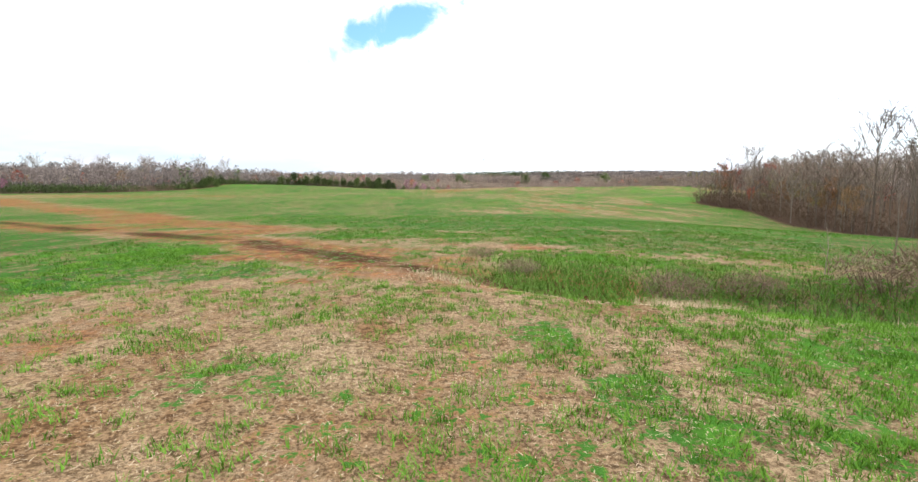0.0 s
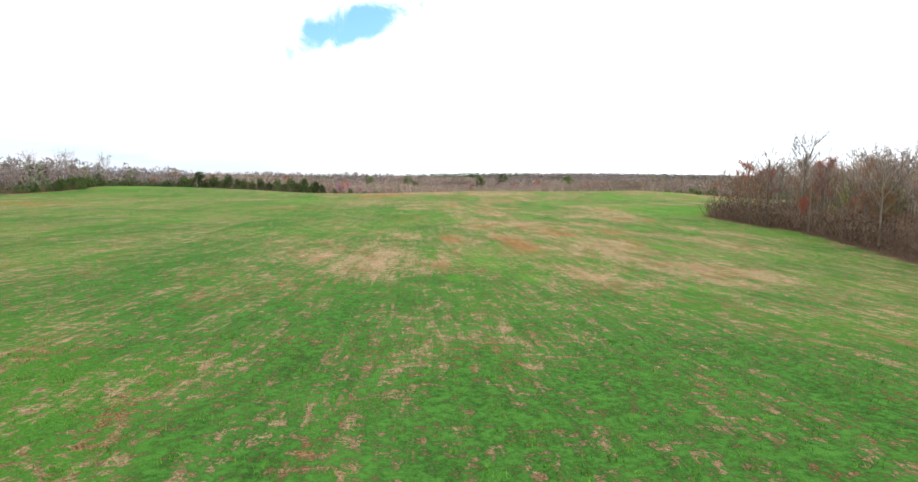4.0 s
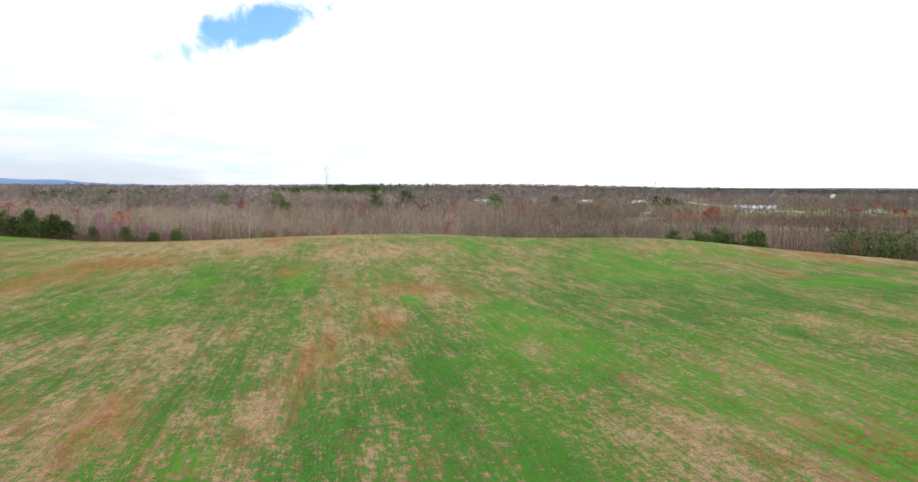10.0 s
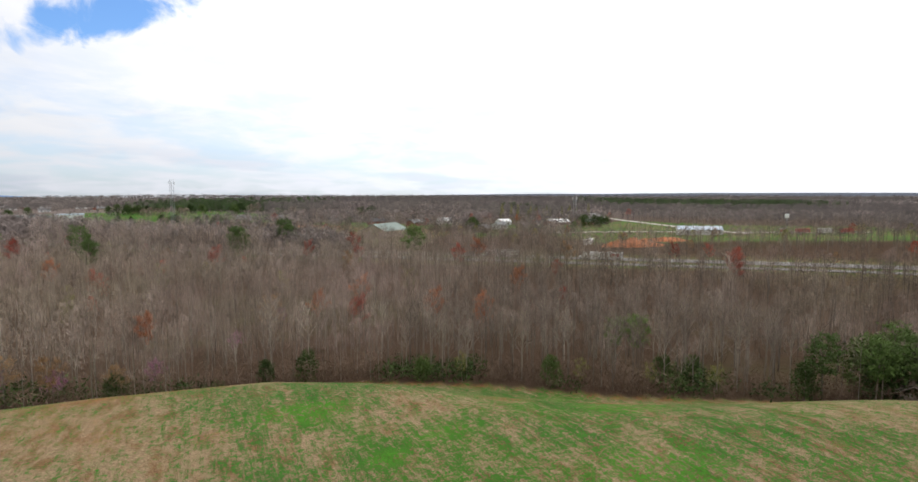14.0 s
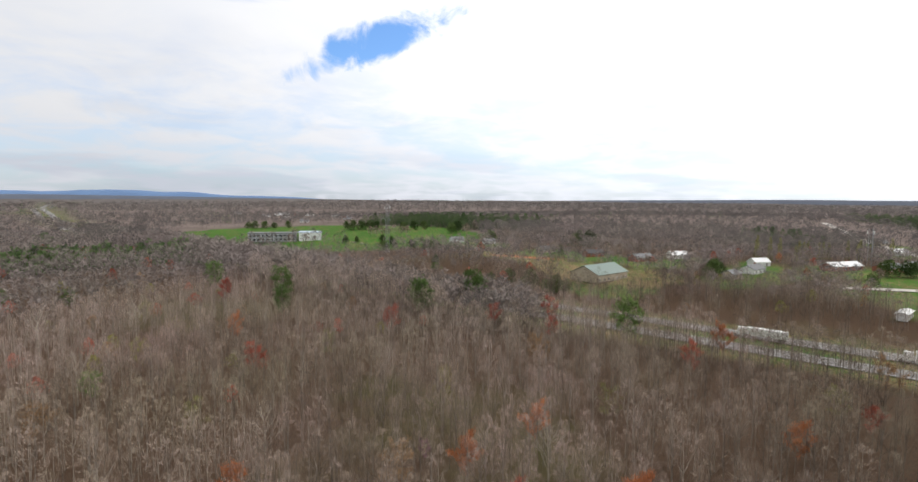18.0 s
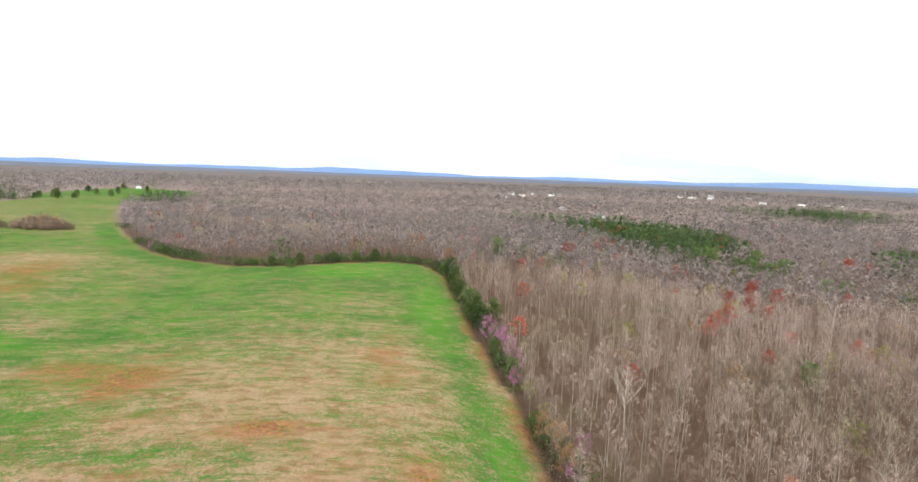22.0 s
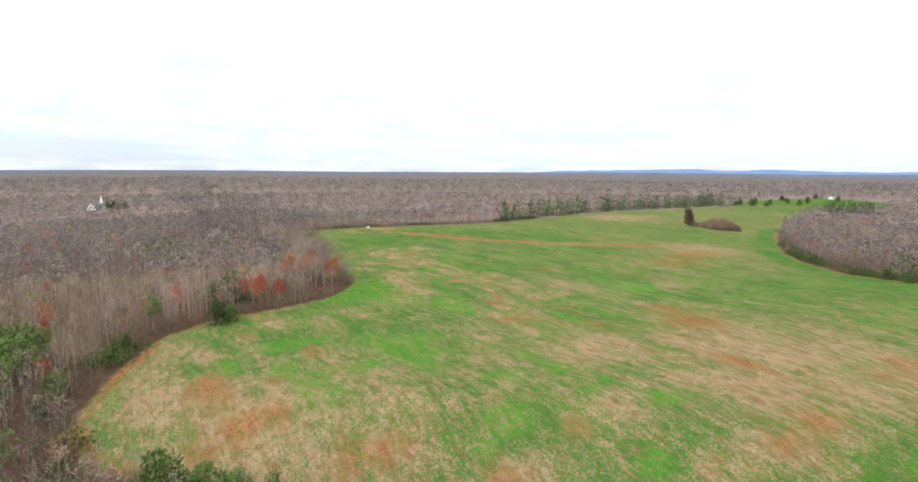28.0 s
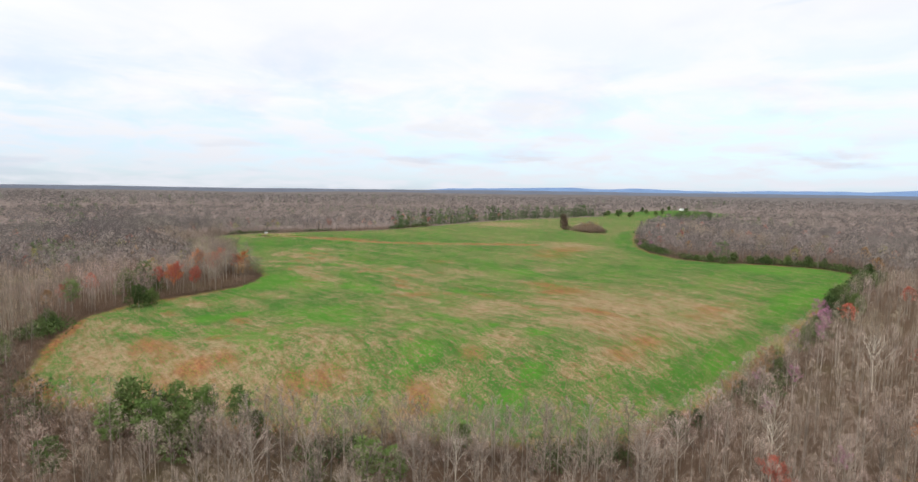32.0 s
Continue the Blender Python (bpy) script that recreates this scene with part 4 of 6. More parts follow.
K_PINE = tree_kind("pine_tree", [pine_tree(R1, 15, 3.2, 30, 32, 1.05) for _ in range(4)], M_PINE, "crown", "tall dark green pine with loose tufted crown")
K_CEDAR = tree_kind("cedar_tree", [bushy_tree(R1, 6.6, 3.2, 6 + k, 190, 0.55) for k in range(2)] + [bushy_tree(R1, 7.4, 2.7, 8, 160, 0.5), bushy_tree(R1, 5.0, 3.6, 7, 170, 0.55)], M_CEDAR, "crown", "bushy dark green cedar, foliage down to the ground")

# places of the single trees that stand out, by kind
SPECIAL = []


def special(kind, spots):
    for x, y, s in spots:
        SPECIAL.append((*settled(x, y), 3.0 * s))
        plant(kind, x, y, s)


special(K_CEDAR, [(-131, 402, 1.3), (-122, 403, 1.5), (-114, 405, 1.45), (-105, 403, 1.35), (-96, 404, 1.2), (-86, 404, 1.1), (-76, 405, 1.2), (-68, 406, 1.35), (-60, 406, 1.4), (-53, 407, 1.3), (-47, 405, 1.0), (-30, 406, 0.9), (-62, 413, 1.2), (-127, 404, 0.9), (-118, 405, 1.0), (-109, 404, 0.9), (-100, 404, 1.0), (-91, 405, 0.9), (-81, 405, 1.0), (-72, 406, 0.9), (-64, 407, 1.0), (-56, 407, 0.9), (-40, 406, 0.8),
                  (68, 389, 1.0), (62, 392, 0.8), (40, 399, 0.8), (12, 404, 0.7), (-12, 404, 1.0), (-20, 404, 0.8), (140, 352, 1.0), (84, 378, 0.8), (100, 366, 0.9)])
special(K_PINE, [(134, 346, 0.78), (140, 342, 0.74), (146, 344, 0.68), (160, 346, 0.8), (166, 352, 0.86), (172, 346, 0.75), (182, 352, 0.7), (71, 581, 1.45), (94, 591, 1.5), (1, 620, 1.4), (143, 533, 1.35), (-40, 640, 1.3), (139, 388, 0.75), (136, 392, 0.7),
                 (-176, 590, 1.1), (-168, 596, 1.0), (-184, 586, 1.1), (-190, 598, 1.0), (-130, 600, 0.95), (-124, 606, 0.9), (-96, 612, 0.85)])
special(K_ORANGE, [(120, 425, 1.0), (92, 187, 1.1), (107, 169, 1.15), (113, 176, 1.0), (126, 190, 0.8)])
special(K_RED, [(90, 437, 1.0), (20, 520, 1.15), (-60, 500, 1.1), (60, 560, 1.2), (100, 560, 1.15), (150, 500, 1.1), (-90, 520, 1.1), (131, 223, 1.05), (126, 230, 1.0), (136, 216, 0.9), (122, 216, 0.8), (121, 555, 1.3), (-25, 614, 1.35), (-117, 549, 1.25), (-108, 556, 1.15), (-201, 482, 1.15), (-208, 490, 1.1), (-222, 510, 1.2), (-364, 570, 1.1), (-352, 580, 1.1), (-340, 566, 1.0),
                (170, 235, 0.8), (196, 246, 0.8), (240, 470, 0.9), (252, 462, 0.9), (170, 460, 0.8), (150, 430, 0.7)])
special(K_ORANGE, [(100, 470, 1.05), (40, 450, 0.95), (170, 520, 1.1), (0, 560, 1.15), (150, 455, 0.95)])
special(K_LIME, [(80, 500, 1.2), (20, 480, 1.2), (120, 480, 1.15), (-50, 590, 1.3), (150, 560, 1.3), (40, 540, 1.25), (-20, 530, 1.25), (170, 470, 1.1)])
special(K_RUST, [(70, 455, 1.05), (110, 520, 1.15), (-10, 470, 1.05), (190, 480, 1.1)])
special(K_PINK, [(-39, 407, 1.15), (-33, 410, 1.1), (-27, 412, 1.0), (-20, 413, 0.8), (-8, 409, 0.8), (20, 418, 0.8), (30, 412, 0.7), (44, 420, 0.8), (60, 440, 0.8), (75, 470, 0.7)])
special(K_LIME, [(14, 407, 0.8), (2, 405, 0.7), (104, 364, 0.6), (112, 358, 0.55), (120, 353, 0.6), (170, 336, 0.7), (90, 376, 0.6)])
special(K_RUST, [(24, 407, 0.85), (30, 405, 0.75), (16, 410, 0.7), (184, 318, 0.7), (40, 402, 0.6)])
# bright crowns of the woods north, west and east of the field
special(K_ORANGE, [(112, 440, 1.05), (84, 458, 1.0), (123, 429, 0.95), (106, 153, 1.0), (132, 175, 0.9), (131, 218, 1.0), (198, 230, 0.9), (100, 158, 0.9)])
special(K_RED, [(221, 426, 1.1), (214, 420, 1.0), (228, 430, 1.0), (118, 540, 1.0), (-87, 528, 1.0), (-80, 532, 0.9), (-58, 495, 0.9), (-168, 647, 1.1), (-158, 650, 1.0), (-175, 652, 1.0), (-162, 540, 0.9), (-278, 537, 1.1), (-268, 540, 1.0), (129, 213, 0.9), (-230, 600, 1.0), (40, 560, 0.9), (60, 575, 0.9)])
special(K_PINE, [(139, 203, 0.85), (168, 238, 0.8), (-192, 604, 1.25), (-173, 607, 1.1), (-177, 435, 1.0), (-15, 498, 0.7), (71, 586, 1.3), (95, 589, 1.3), (8, 596, 1.2)])
special(K_CEDAR, [(140, 200, 1.5), (146, 206, 1.6), (136, 206, 1.4)])
# pair of evergreens behind the wood's east lobe
special(K_CEDAR, [(148, 240, 1.3), (143, 236, 1.1), (190, 300, 1.0), (176, 258, 1.1), (188, 290, 1.2)])

# the face of the east wood: brown oaks, olive young leaves and red buds among the bare trees
special(K_RUST, [(92, 192, 0.9), (97, 200, 0.8), (88, 178, 0.8), (76, 112, 0.85), (84, 140, 0.8), (90, 166, 0.8), (72, 100, 0.8)])
special(K_LIME, [(92, 158, 1.1), (96, 152, 1.15), (90, 146, 1.0), (80, 122, 0.9), (88, 152, 0.9)])
special(K_RED, [(96, 168, 1.1), (101, 174, 1.0), (88, 150, 0.55), (86, 160, 0.5), (94, 184, 0.9)])
special(K_WIDE, [(104, 180, 0.92), (82, 138, 1.1), (86, 148, 1.1), (74, 106, 1.1), (72, 74, 1.0), (78, 100, 1.1), (86, 122, 1.2), (83, 108, 1.2), (91, 134, 1.2), (74, 84, 1.1), (80, 92, 1.15), (92, 146, 1.15)])
special(K_TALL, [(-168, 352, 0.86), (-176, 338, 0.8), (-184, 322, 0.9), (-190, 330, 0.82), (-200, 306, 0.9), (-212, 300, 0.84), (-222, 284, 0.92), (-236, 270, 0.85), (-250, 262, 0.9), (-268, 250, 0.86), (-290, 236, 0.9), (-160, 372, 0.8), (-305, 222, 0.85), (74, 70, 0.85), (80, 84, 0.85), (76, 90, 0.98), (80, 121, 0.82), (89, 165, 0.95), (86, 132, 0.78), (104, 196, 0.62)])
special(K_BARE, [(98, 208, 0.8), (102, 209, 0.72)])
# the great shade tree over the wood's edge near the start, and one farther up
special(K_TALL, [(79, 103, 1.15)])
special(K_WIDE, [(84.5, 169, 1.2)])
SPECIAL += [(97, 201, 20), (106, 211, 14)]

# the brushy island in the field, and the evergreens of the pasture behind
K_THICKET = tree_kind("thicket", [bush(R1, 4.4, 3.2, 50, 700, 0.9, 0.18) for _ in range(2)], M_THICKET, "crown", "dense brown thicket on the brushy island in the field", "brush", M_BRUSH)
K_IVY = tree_kind("ivy_tree", [bushy_tree(R1, 9.0, 3.3, 8, 150, 0.6)], M_BRUSH, "crown", "tall tree smothered in dark ivy on the field island", bark=M_BRUSH)
special(K_IVY, [(-276, 102, 1.95), (-273, 107, 1.3)])
special(K_WIDE, [(-279, 104, 1.2), (-276, 124, 0.7), (-278, 133, 0.85), (-274, 140, 0.8), (-279, 147, 0.7), (-282, 128, 0.7)])
special(K_RUST, [(-277, 128, 0.8), (-275, 136, 0.9), (-280, 141, 0.85)])
for ix_, iy_, is_ in ((-275, 110, 1.1), (-278, 117, 1.2), (-274, 121, 1.5), (-279, 126, 1.8), (-274, 130, 1.9), (-280, 134, 2.0), (-275, 138, 1.9), (-280, 142, 1.8), (-276, 146, 1.6), (-276, 152, 1.2), (-284, 124, 1.4), (-285, 136, 1.6), (-270, 131, 1.4), (-270, 141, 1.4)):
    plant(K_THICKET, ix_, iy_, is_)
special(K_CEDAR, [(-650, -96, 1.5), (-662, -84, 1.7), (-640, -66, 1.6), (-655, -54, 1.4), (-690, -70, 1.5), (-704, -104, 1.6), (-676, -110, 1.3), (-720, -60, 1.5), (-632, -90, 1.2), (-740, -40, 1.6), (-765, -95, 1.7), (-790, -20, 1.5), (-820, -70, 1.6), (-700, -30, 1.6)])
# hedge-like evergreens at the west bend and the far conifer clump
special(K_PINE, [(-200, 440, 0.9), (-208, 446, 0.8), (-190, 452, 0.8), (-170, 470, 0.75), (-150, 455, 0.7), (-236, 470, 0.8)])


special(K_SYCAMORE, [(-114, 567, 1.0), (-64, 547, 1.1), (-43, 571, 1.0), (6, 433, 0.95), (-144, 556, 0.8), (91, 421, 0.85), (67, 429, 0.9), (76, 432, 0.8), (127, 398, 0.75), (100, 455, 0.9), (40, 470, 0.9), (-20, 500, 0.9), (180, 440, 0.85), (60, 520, 0.9), (210, 420, 0.9)])
special(K_PINE, [(-209, 573, 1.25), (-202, 580, 1.3), (-196, 576, 1.2), (-216, 585, 1.2), (-179, 592, 1.15), (-174, 598, 1.0), (-182, 620, 0.9)])
special(K_CEDAR, [(32, 812, 0.9), (56, 829, 0.8), (65, 831, 0.75), (78, 836, 0.8), (87, 828, 0.7), (95, 817, 0.75), (104, 818, 0.8), (122, 670, 1.2), (128, 662, 1.1), (133, 656, 1.3), (138, 650, 1.1), (142, 645, 1.0), (110, 677, 1.1), (76, 747, 1.0),
                  (167, 338, 1.75), (163, 345, 1.9), (161, 354, 1.7), (158, 349, 1.3), (134, 376, 0.9), (144, 377, 0.7), (15, 411, 0.9)])
special(K_PINK, [(-205, 245, 0.8), (-201, 238, 0.7)])
# dense evergreens along the west bend
special(K_CEDAR, [(-153, 307, 0.7), (-149, 317, 0.9), (-146, 327, 0.8), (-152, 330, 1.0), (-155, 338, 0.9), (-158, 346, 1.05), (-160, 357, 0.9), (-161, 367, 1.0), (-164, 374, 0.8)])


# ---- the woods ----
def scatter(x0, x1, y0, y1, gap, rng, keep):
    xs, ys = np.meshgrid(np.arange(x0, x1, gap), np.arange(y0, y1, gap))
    x = xs.ravel() + rng.uniform(-0.48, 0.48, xs.size) * gap
    y = ys.ravel() + rng.uniform(-0.48, 0.48, xs.size) * gap
    k = keep(x, y)
    return x[k], y[k]


def wooded(x, y, margin=1.2):
    open_ = np.zeros(np.shape(x), bool)
    for poly in CLEARINGS:
        open_ |= within(x, y, poly)
    open_ &= ~(within(x, y, LAWN_MID) & (lattice(x, y, 9, 17) > 0.46))
    open_ |= yard(x, y)
    hw = along(x, y, HIGHWAY)
    open_ |= (hw < 16.8) | ((hw < 60) & (x > 185) & (lattice(x, y, 4, 19) < 0.62))
    open_ |= along(x, y, SIDE_ROAD) < 9
    for sx, sy, r in SPECIAL:
        open_ |= np.hypot(x - sx, y - sy) < r * 0.55
    near_f = edge(x, y, FIELD) < margin
    return ~open_ & ~near_f


def grove(name, woods, mats, x, y, scale, wide, tone, label, category="woods"):
    """Many trees joined into one mesh; each is a turned and stretched copy of one of the shapes."""
    rng = np.random.default_rng(len(x) + 5)
    base = [(np.array(w.bark), np.array(w.leaf)) for w in woods]
    which = rng.integers(0, len(woods), len(x))
    z = land(x, y)
    tris, idx, ton = [], [], []
    for k, (b, l) in enumerate(base):
        sel = np.where(which == k)[0]
        if not len(sel):
            continue
        both = np.concatenate([b, l]) if len(l) else b
        mi = np.concatenate([np.zeros(len(b), np.int32), np.ones(len(l), np.int32)])
        a = rng.uniform(0, 6.283, len(sel))
        c, s = np.cos(a), np.sin(a)
        sc, wd = scale[sel], scale[sel] * wide[sel]
        p = np.empty((len(sel), len(both), 3, 3), np.float32)
        vx, vy, vz = both[..., 0], both[..., 1], both[..., 2]
        p[..., 0] = (vx[None] * c[:, None, None] - vy[None] * s[:, None, None]) * wd[:, None, None] + x[sel][:, None, None]
        p[..., 1] = (vx[None] * s[:, None, None] + vy[None] * c[:, None, None]) * wd[:, None, None] + y[sel][:, None, None]
        p[..., 2] = vz[None] * sc[:, None, None] + z[sel][:, None, None]
        tris.append(p.reshape(-1, 3, 3))
        idx.append(np.tile(mi, len(sel)))
        ton.append(np.repeat(tone[sel], len(both)))
    me = tri_mesh(name, np.concatenate(tris), mats, np.concatenate(idx), np.concatenate(ton))
    ob = new(name, me)
    tagged(ob, label, category, kind="stuff")
    return ob


def tone_of(x, y, rng):
    return np.clip(0.44 + 0.34 * np.clip((110 - x) / 150, 0, 1) - 0.3 * np.clip((np.hypot(x - CX, y - CY) - 280) / 400, 0, 1) * 1.9 + (fbm(x, y, 110, 77, 3) - 0.5) * 1.5 + rng.normal(0, 0.2, len(x)) * np.where(np.hypot(x - CX, y - CY) > 300, 0.5, 1.0), 0, 1).astype(np.float32)


BELT = [(-170, 860), (60, 668), (150, 690), (125, 860), (0, 816), (-120, 836)]   # low scrub between highway and lawn


def size_of(x, y, rng):
    d = edge(x, y, FIELD)
    return (0.72 + 0.34 * rng.random(len(x))) * np.clip(0.74 + d / 45, 0.74, 1.0) * np.where(y > 440, 1.12, 1.0) * np.where(along(x, y, HIGHWAY) < 70, np.where(x < 80, 1.25, np.where(x < 150, 1.0, 0.8)), 1.0) * np.where((x > 38) & (x < 140) & (y < 175), np.where(y < 105, 1.26, 1.08), 1.0) * np.where((x < -20) & (x > -150) & (y > 395) & (y < 560), 0.82, 1.0) * np.where(within(x, y, BELT), 0.5, 1.0) * np.where(within(x, y, TOWN), 0.62, 1.0)


CX, CY = 135, 440                      # the stretch of wood that is seen from nearest
R2 = np.random.default_rng(11)
NEAR_R = 88
def close_by(x, y):
    """The north wood below the hill, and the face of the east wood."""
    north = np.hypot(x - CX, y - CY) < NEAR_R
    east = (edge(x, y, FIELD) < 24) & (x > 38) & (x < 128) & (y > 40) & (y < 240)
    return north | east


x, y = scatter(36, 235, 40, 540, 4.6, R2, lambda x, y: wooded(x, y) & close_by(x, y))
d1 = np.where(y > 300, np.hypot(x - 130, y - 395), 1e6)
d2 = np.where(y < 300, edge(x, y, FIELD), 1e6)
order = np.concatenate([np.argsort(d1)[:190], np.argsort(d2)[:110]])
for i in order:
    s = float(size_of(x[i:i + 1], y[i:i + 1], R2)[0])
    plant(K_BARE if R2.random() < (0.85 if y[i] > 300 else 0.45) else K_WIDE, float(x[i]), float(y[i]), s, wide=0.8 + 0.4 * R2.random(), group="trees of the north wood" if y[i] > 300 else "trees of the east wood")
rest = np.setdiff1d(np.arange(len(x)), order)


MIDW = [haze_tree(R1, 15 + R1.random(), 3.4, 190, 0.85, 0.17, 0.34, 0.12, 6) for _ in range(8)]
LOWW = [haze_tree(R1, 15, 4.0, 42, 1.7, 0.75, 0.35, 0.14, 2) for _ in range(8)]
FARW = [haze_tree(R1, 13, 8.5, 36, 2.4, 1.6, 0.4, 0.2, 0) for _ in range(6)]
LASTW = [haze_tree(R1, 13, 9.5, 20, 2.6, 1.8, 0.45, 0.2, 0) for _ in range(6)]
PINE_MID = [pine_tree(R1, 13, 2.8, 12, 8, 1.5, False) for _ in range(5)]
PINE_FAR = [cedar_tree(R1, 12, 3.6, 44, 2.0, 2.4) for _ in range(4)]
PINE_BLOCKS = [[(-494, 494), (-379, 545), (-260, 560), (-225, 575), (-250, 640), (-330, 640), (-480, 560)], [(-178, 672), (-90, 742), (-112, 772), (-205, 705)], [(-700, 905), (-520, 955), (-600, 1130), (-800, 1150)],
               [(620, 880), (1000, 800), (1300, 1100), (800, 1300)], [(192, 262), (222, 250), (240, 290), (218, 306), (194, 296)], [(190, 316), (214, 308), (236, 340), (206, 352)], [(-460, 575), (-330, 560), (-235, 590), (-240, 640), (-330, 660), (-470, 620)], [(-420, -80), (-150, -32), (-160, -60), (-430, -110)],
               [(-640, -100), (-430, -82), (-430, -120), (-640, -140)], [(-40, 1120), (130, 1000), (240, 1050), (60, 1200)], [(-700, 60), (-640, 30), (-610, 60), (-670, 95)]]


def piney(x, y):
    p = np.zeros(np.shape(x), bool)
    for poly in PINE_BLOCKS:
        p |= within(x, y, poly)
    far_south = (y < -60) & (lattice(x, y, 60, 91) > 0.86)
    return p | far_south | ((lattice(x, y, 5, 93) > 0.99) & (np.hypot(x - CX, y - CY) < 330)) | ((lattice(x, y, 80, 95) > 0.92) & (np.hypot(x - CX, y - CY) > 300) & ((x < -330) | (x > 60) | (y < 540) | (y > 720)))


def woods(name, kind, pines, x, y, label, grow=1.0):
    r = np.random.default_rng(len(x))
    pn = piney(x, y)
    for sel, forms, mats, nm, lb in ((~pn, kind, [M_BARK if kind in (NEARW, MIDW) else M_HAZETWIG, M_TWIG if kind in (NEARW, MIDW) else M_HAZETWIG], name, label), (pn, pines, [M_BARK, M_FARPINE if pines is PINE_FAR else M_PINE], name.replace("woods", "pines"), "dark green pines among the bare woods")):
        if sel.any():
            X, Y = x[sel], y[sel]
            grove(nm, forms, mats, X, Y, size_of(X, Y, r) * grow, 0.8 + 0.5 * r.random(len(X)), tone_of(X, Y, r), lb)


def sprinkle(name, forms, mats, spots, label):
    r = np.random.default_rng(len(name) + 50)
    X, Y = spots
    grove(name, forms, mats, X, Y, 0.65 + 0.35 * r.random(len(X)), 0.9 + 0.5 * r.random(len(X)), r.random(len(X)), label)


NEARW = [haze_tree(R1, 15 + 1.5 * R1.random(), 3.2, 330, 0.8, 0.1, 0.38, 0.11, 8) for _ in range(8)]
woods("near_woods", NEARW, PINE_MID, x[rest], y[rest], "dense leafless trees with pale trunks")
x, y = scatter(-330, 440, -90, 660, 4.9, R2, lambda x, y: wooded(x, y) & ~close_by(x, y) & (np.hypot(x - CX, y - CY) < 270))
woods("middle_woods", MIDW, PINE_MID, x, y, "leafless brown woods with pale slender trunks")
x, y = scatter(-700, 700, -330, 1100, 6.6, R2, lambda x, y: wooded(x, y) & ~close_by(x, y) & (np.hypot(x - CX, y - CY) >= 270) & (np.hypot(x - CX, y - CY) < 560))
woods("outer_woods", LOWW, PINE_FAR, x, y, "leafless brown woods round the farm")
away = lambda x, y: np.hypot(x - CX, y - CY)
x, y = scatter(-1200, 1400, -800, 1700, 17.0, R2, lambda x, y: wooded(x, y) & (away(x, y) >= 560) & (away(x, y) < 1150))
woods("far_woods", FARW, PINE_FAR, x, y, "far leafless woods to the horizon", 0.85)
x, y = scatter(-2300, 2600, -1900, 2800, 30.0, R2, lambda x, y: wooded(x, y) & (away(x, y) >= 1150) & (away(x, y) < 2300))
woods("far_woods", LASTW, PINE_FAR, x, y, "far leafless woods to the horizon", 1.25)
# close-set pines of the plantations and the dark belt behind the field
rows_ = []
for poly in PINE_BLOCKS:
    px_, py_ = np.array(poly, float).T
    gap_ = 6.8 if (px_.max() - px_.min()) * (py_.max() - py_.min()) < 60000 else 13.0
    rows_.append(scatter(px_.min(), px_.max(), py_.min(), py_.max(), gap_, R2, lambda x, y: within(x, y, poly) & ~within(x, y, FIELD)))
x, y = np.concatenate([a for a, b in rows_]), np.concatenate([b for a, b in rows_])
k = (y > 0) | (R2.random(len(x)) < 0.42)
x, y = x[k], y[k]
for forms, sel in ((PINE_MID, away(x, y) < 330), (PINE_FAR, away(x, y) >= 330)):
    grove("plantation_pines", forms, [M_BARK, M_FARPINE if forms is PINE_FAR else M_PINE], x[sel], y[sel], (0.6 + 0.65 * R2.random(sel.sum())) * np.where(y[sel] < 0, 1.35, 1.0), 0.7 + 0.5 * R2.random(sel.sum()), R2.random(sel.sum()), "close-set dark green pines of a plantation")
# more trees between the houses
x, y = scatter(-60, 640, 440, 1000, 7.0, R2, lambda x, y: within(x, y, TOWN) & wooded(x, y))
grove("village_trees", LOWW, [M_BARK, M_HAZETWIG], x, y, 0.5 + 0.4 * R2.random(len(x)), 1.1 + 0.4 * R2.random(len(x)), tone_of(x, y, R2) * 0.8, "bare shade trees and scrub between the houses")
# a close screen of trees on the near side of the highway
x, y = scatter(-330, 176, 540, 1040, 3.4, R2, lambda x, y: (along(x, y, HIGHWAY) > 17.5) & (along(x, y, HIGHWAY) < 46) & wooded(x, y) & (x < 118) & (x + y < 745))
grove("roadside_woods", LOWW, [M_BARK, M_HAZETWIG], x, y, 0.95 + 0.35 * R2.random(len(x)), 0.9 + 0.3 * R2.random(len(x)), tone_of(x, y, R2), "close screen of leafless trees beside the highway")
x, y = scatter(118, 250, 480, 640, 4.6, R2, lambda x, y: (along(x, y, HIGHWAY) > 18) & (along(x, y, HIGHWAY) < 44) & (x + y < 752) & (lattice(x, y, 11, 29) > 0.3))
grove("roadside_trees", MIDW, [M_BARK, M_TWIG], x, y, 0.8 + 0.4 * R2.random(len(x)), 0.9 + 0.4 * R2.random(len(x)), tone_of(x, y, R2), "tall leafless trees standing in front of the highway")
x, y = scatter(125, 262, 610, 700, 7.0, R2, lambda x, y: (along(x, y, HIGHWAY) > 20) & (np.hypot(x - 176, y - 678) > 20) & (x + y > 760) & (x * 0.62 + y < 790) & (lattice(x, y, 9, 33) > 0.3))
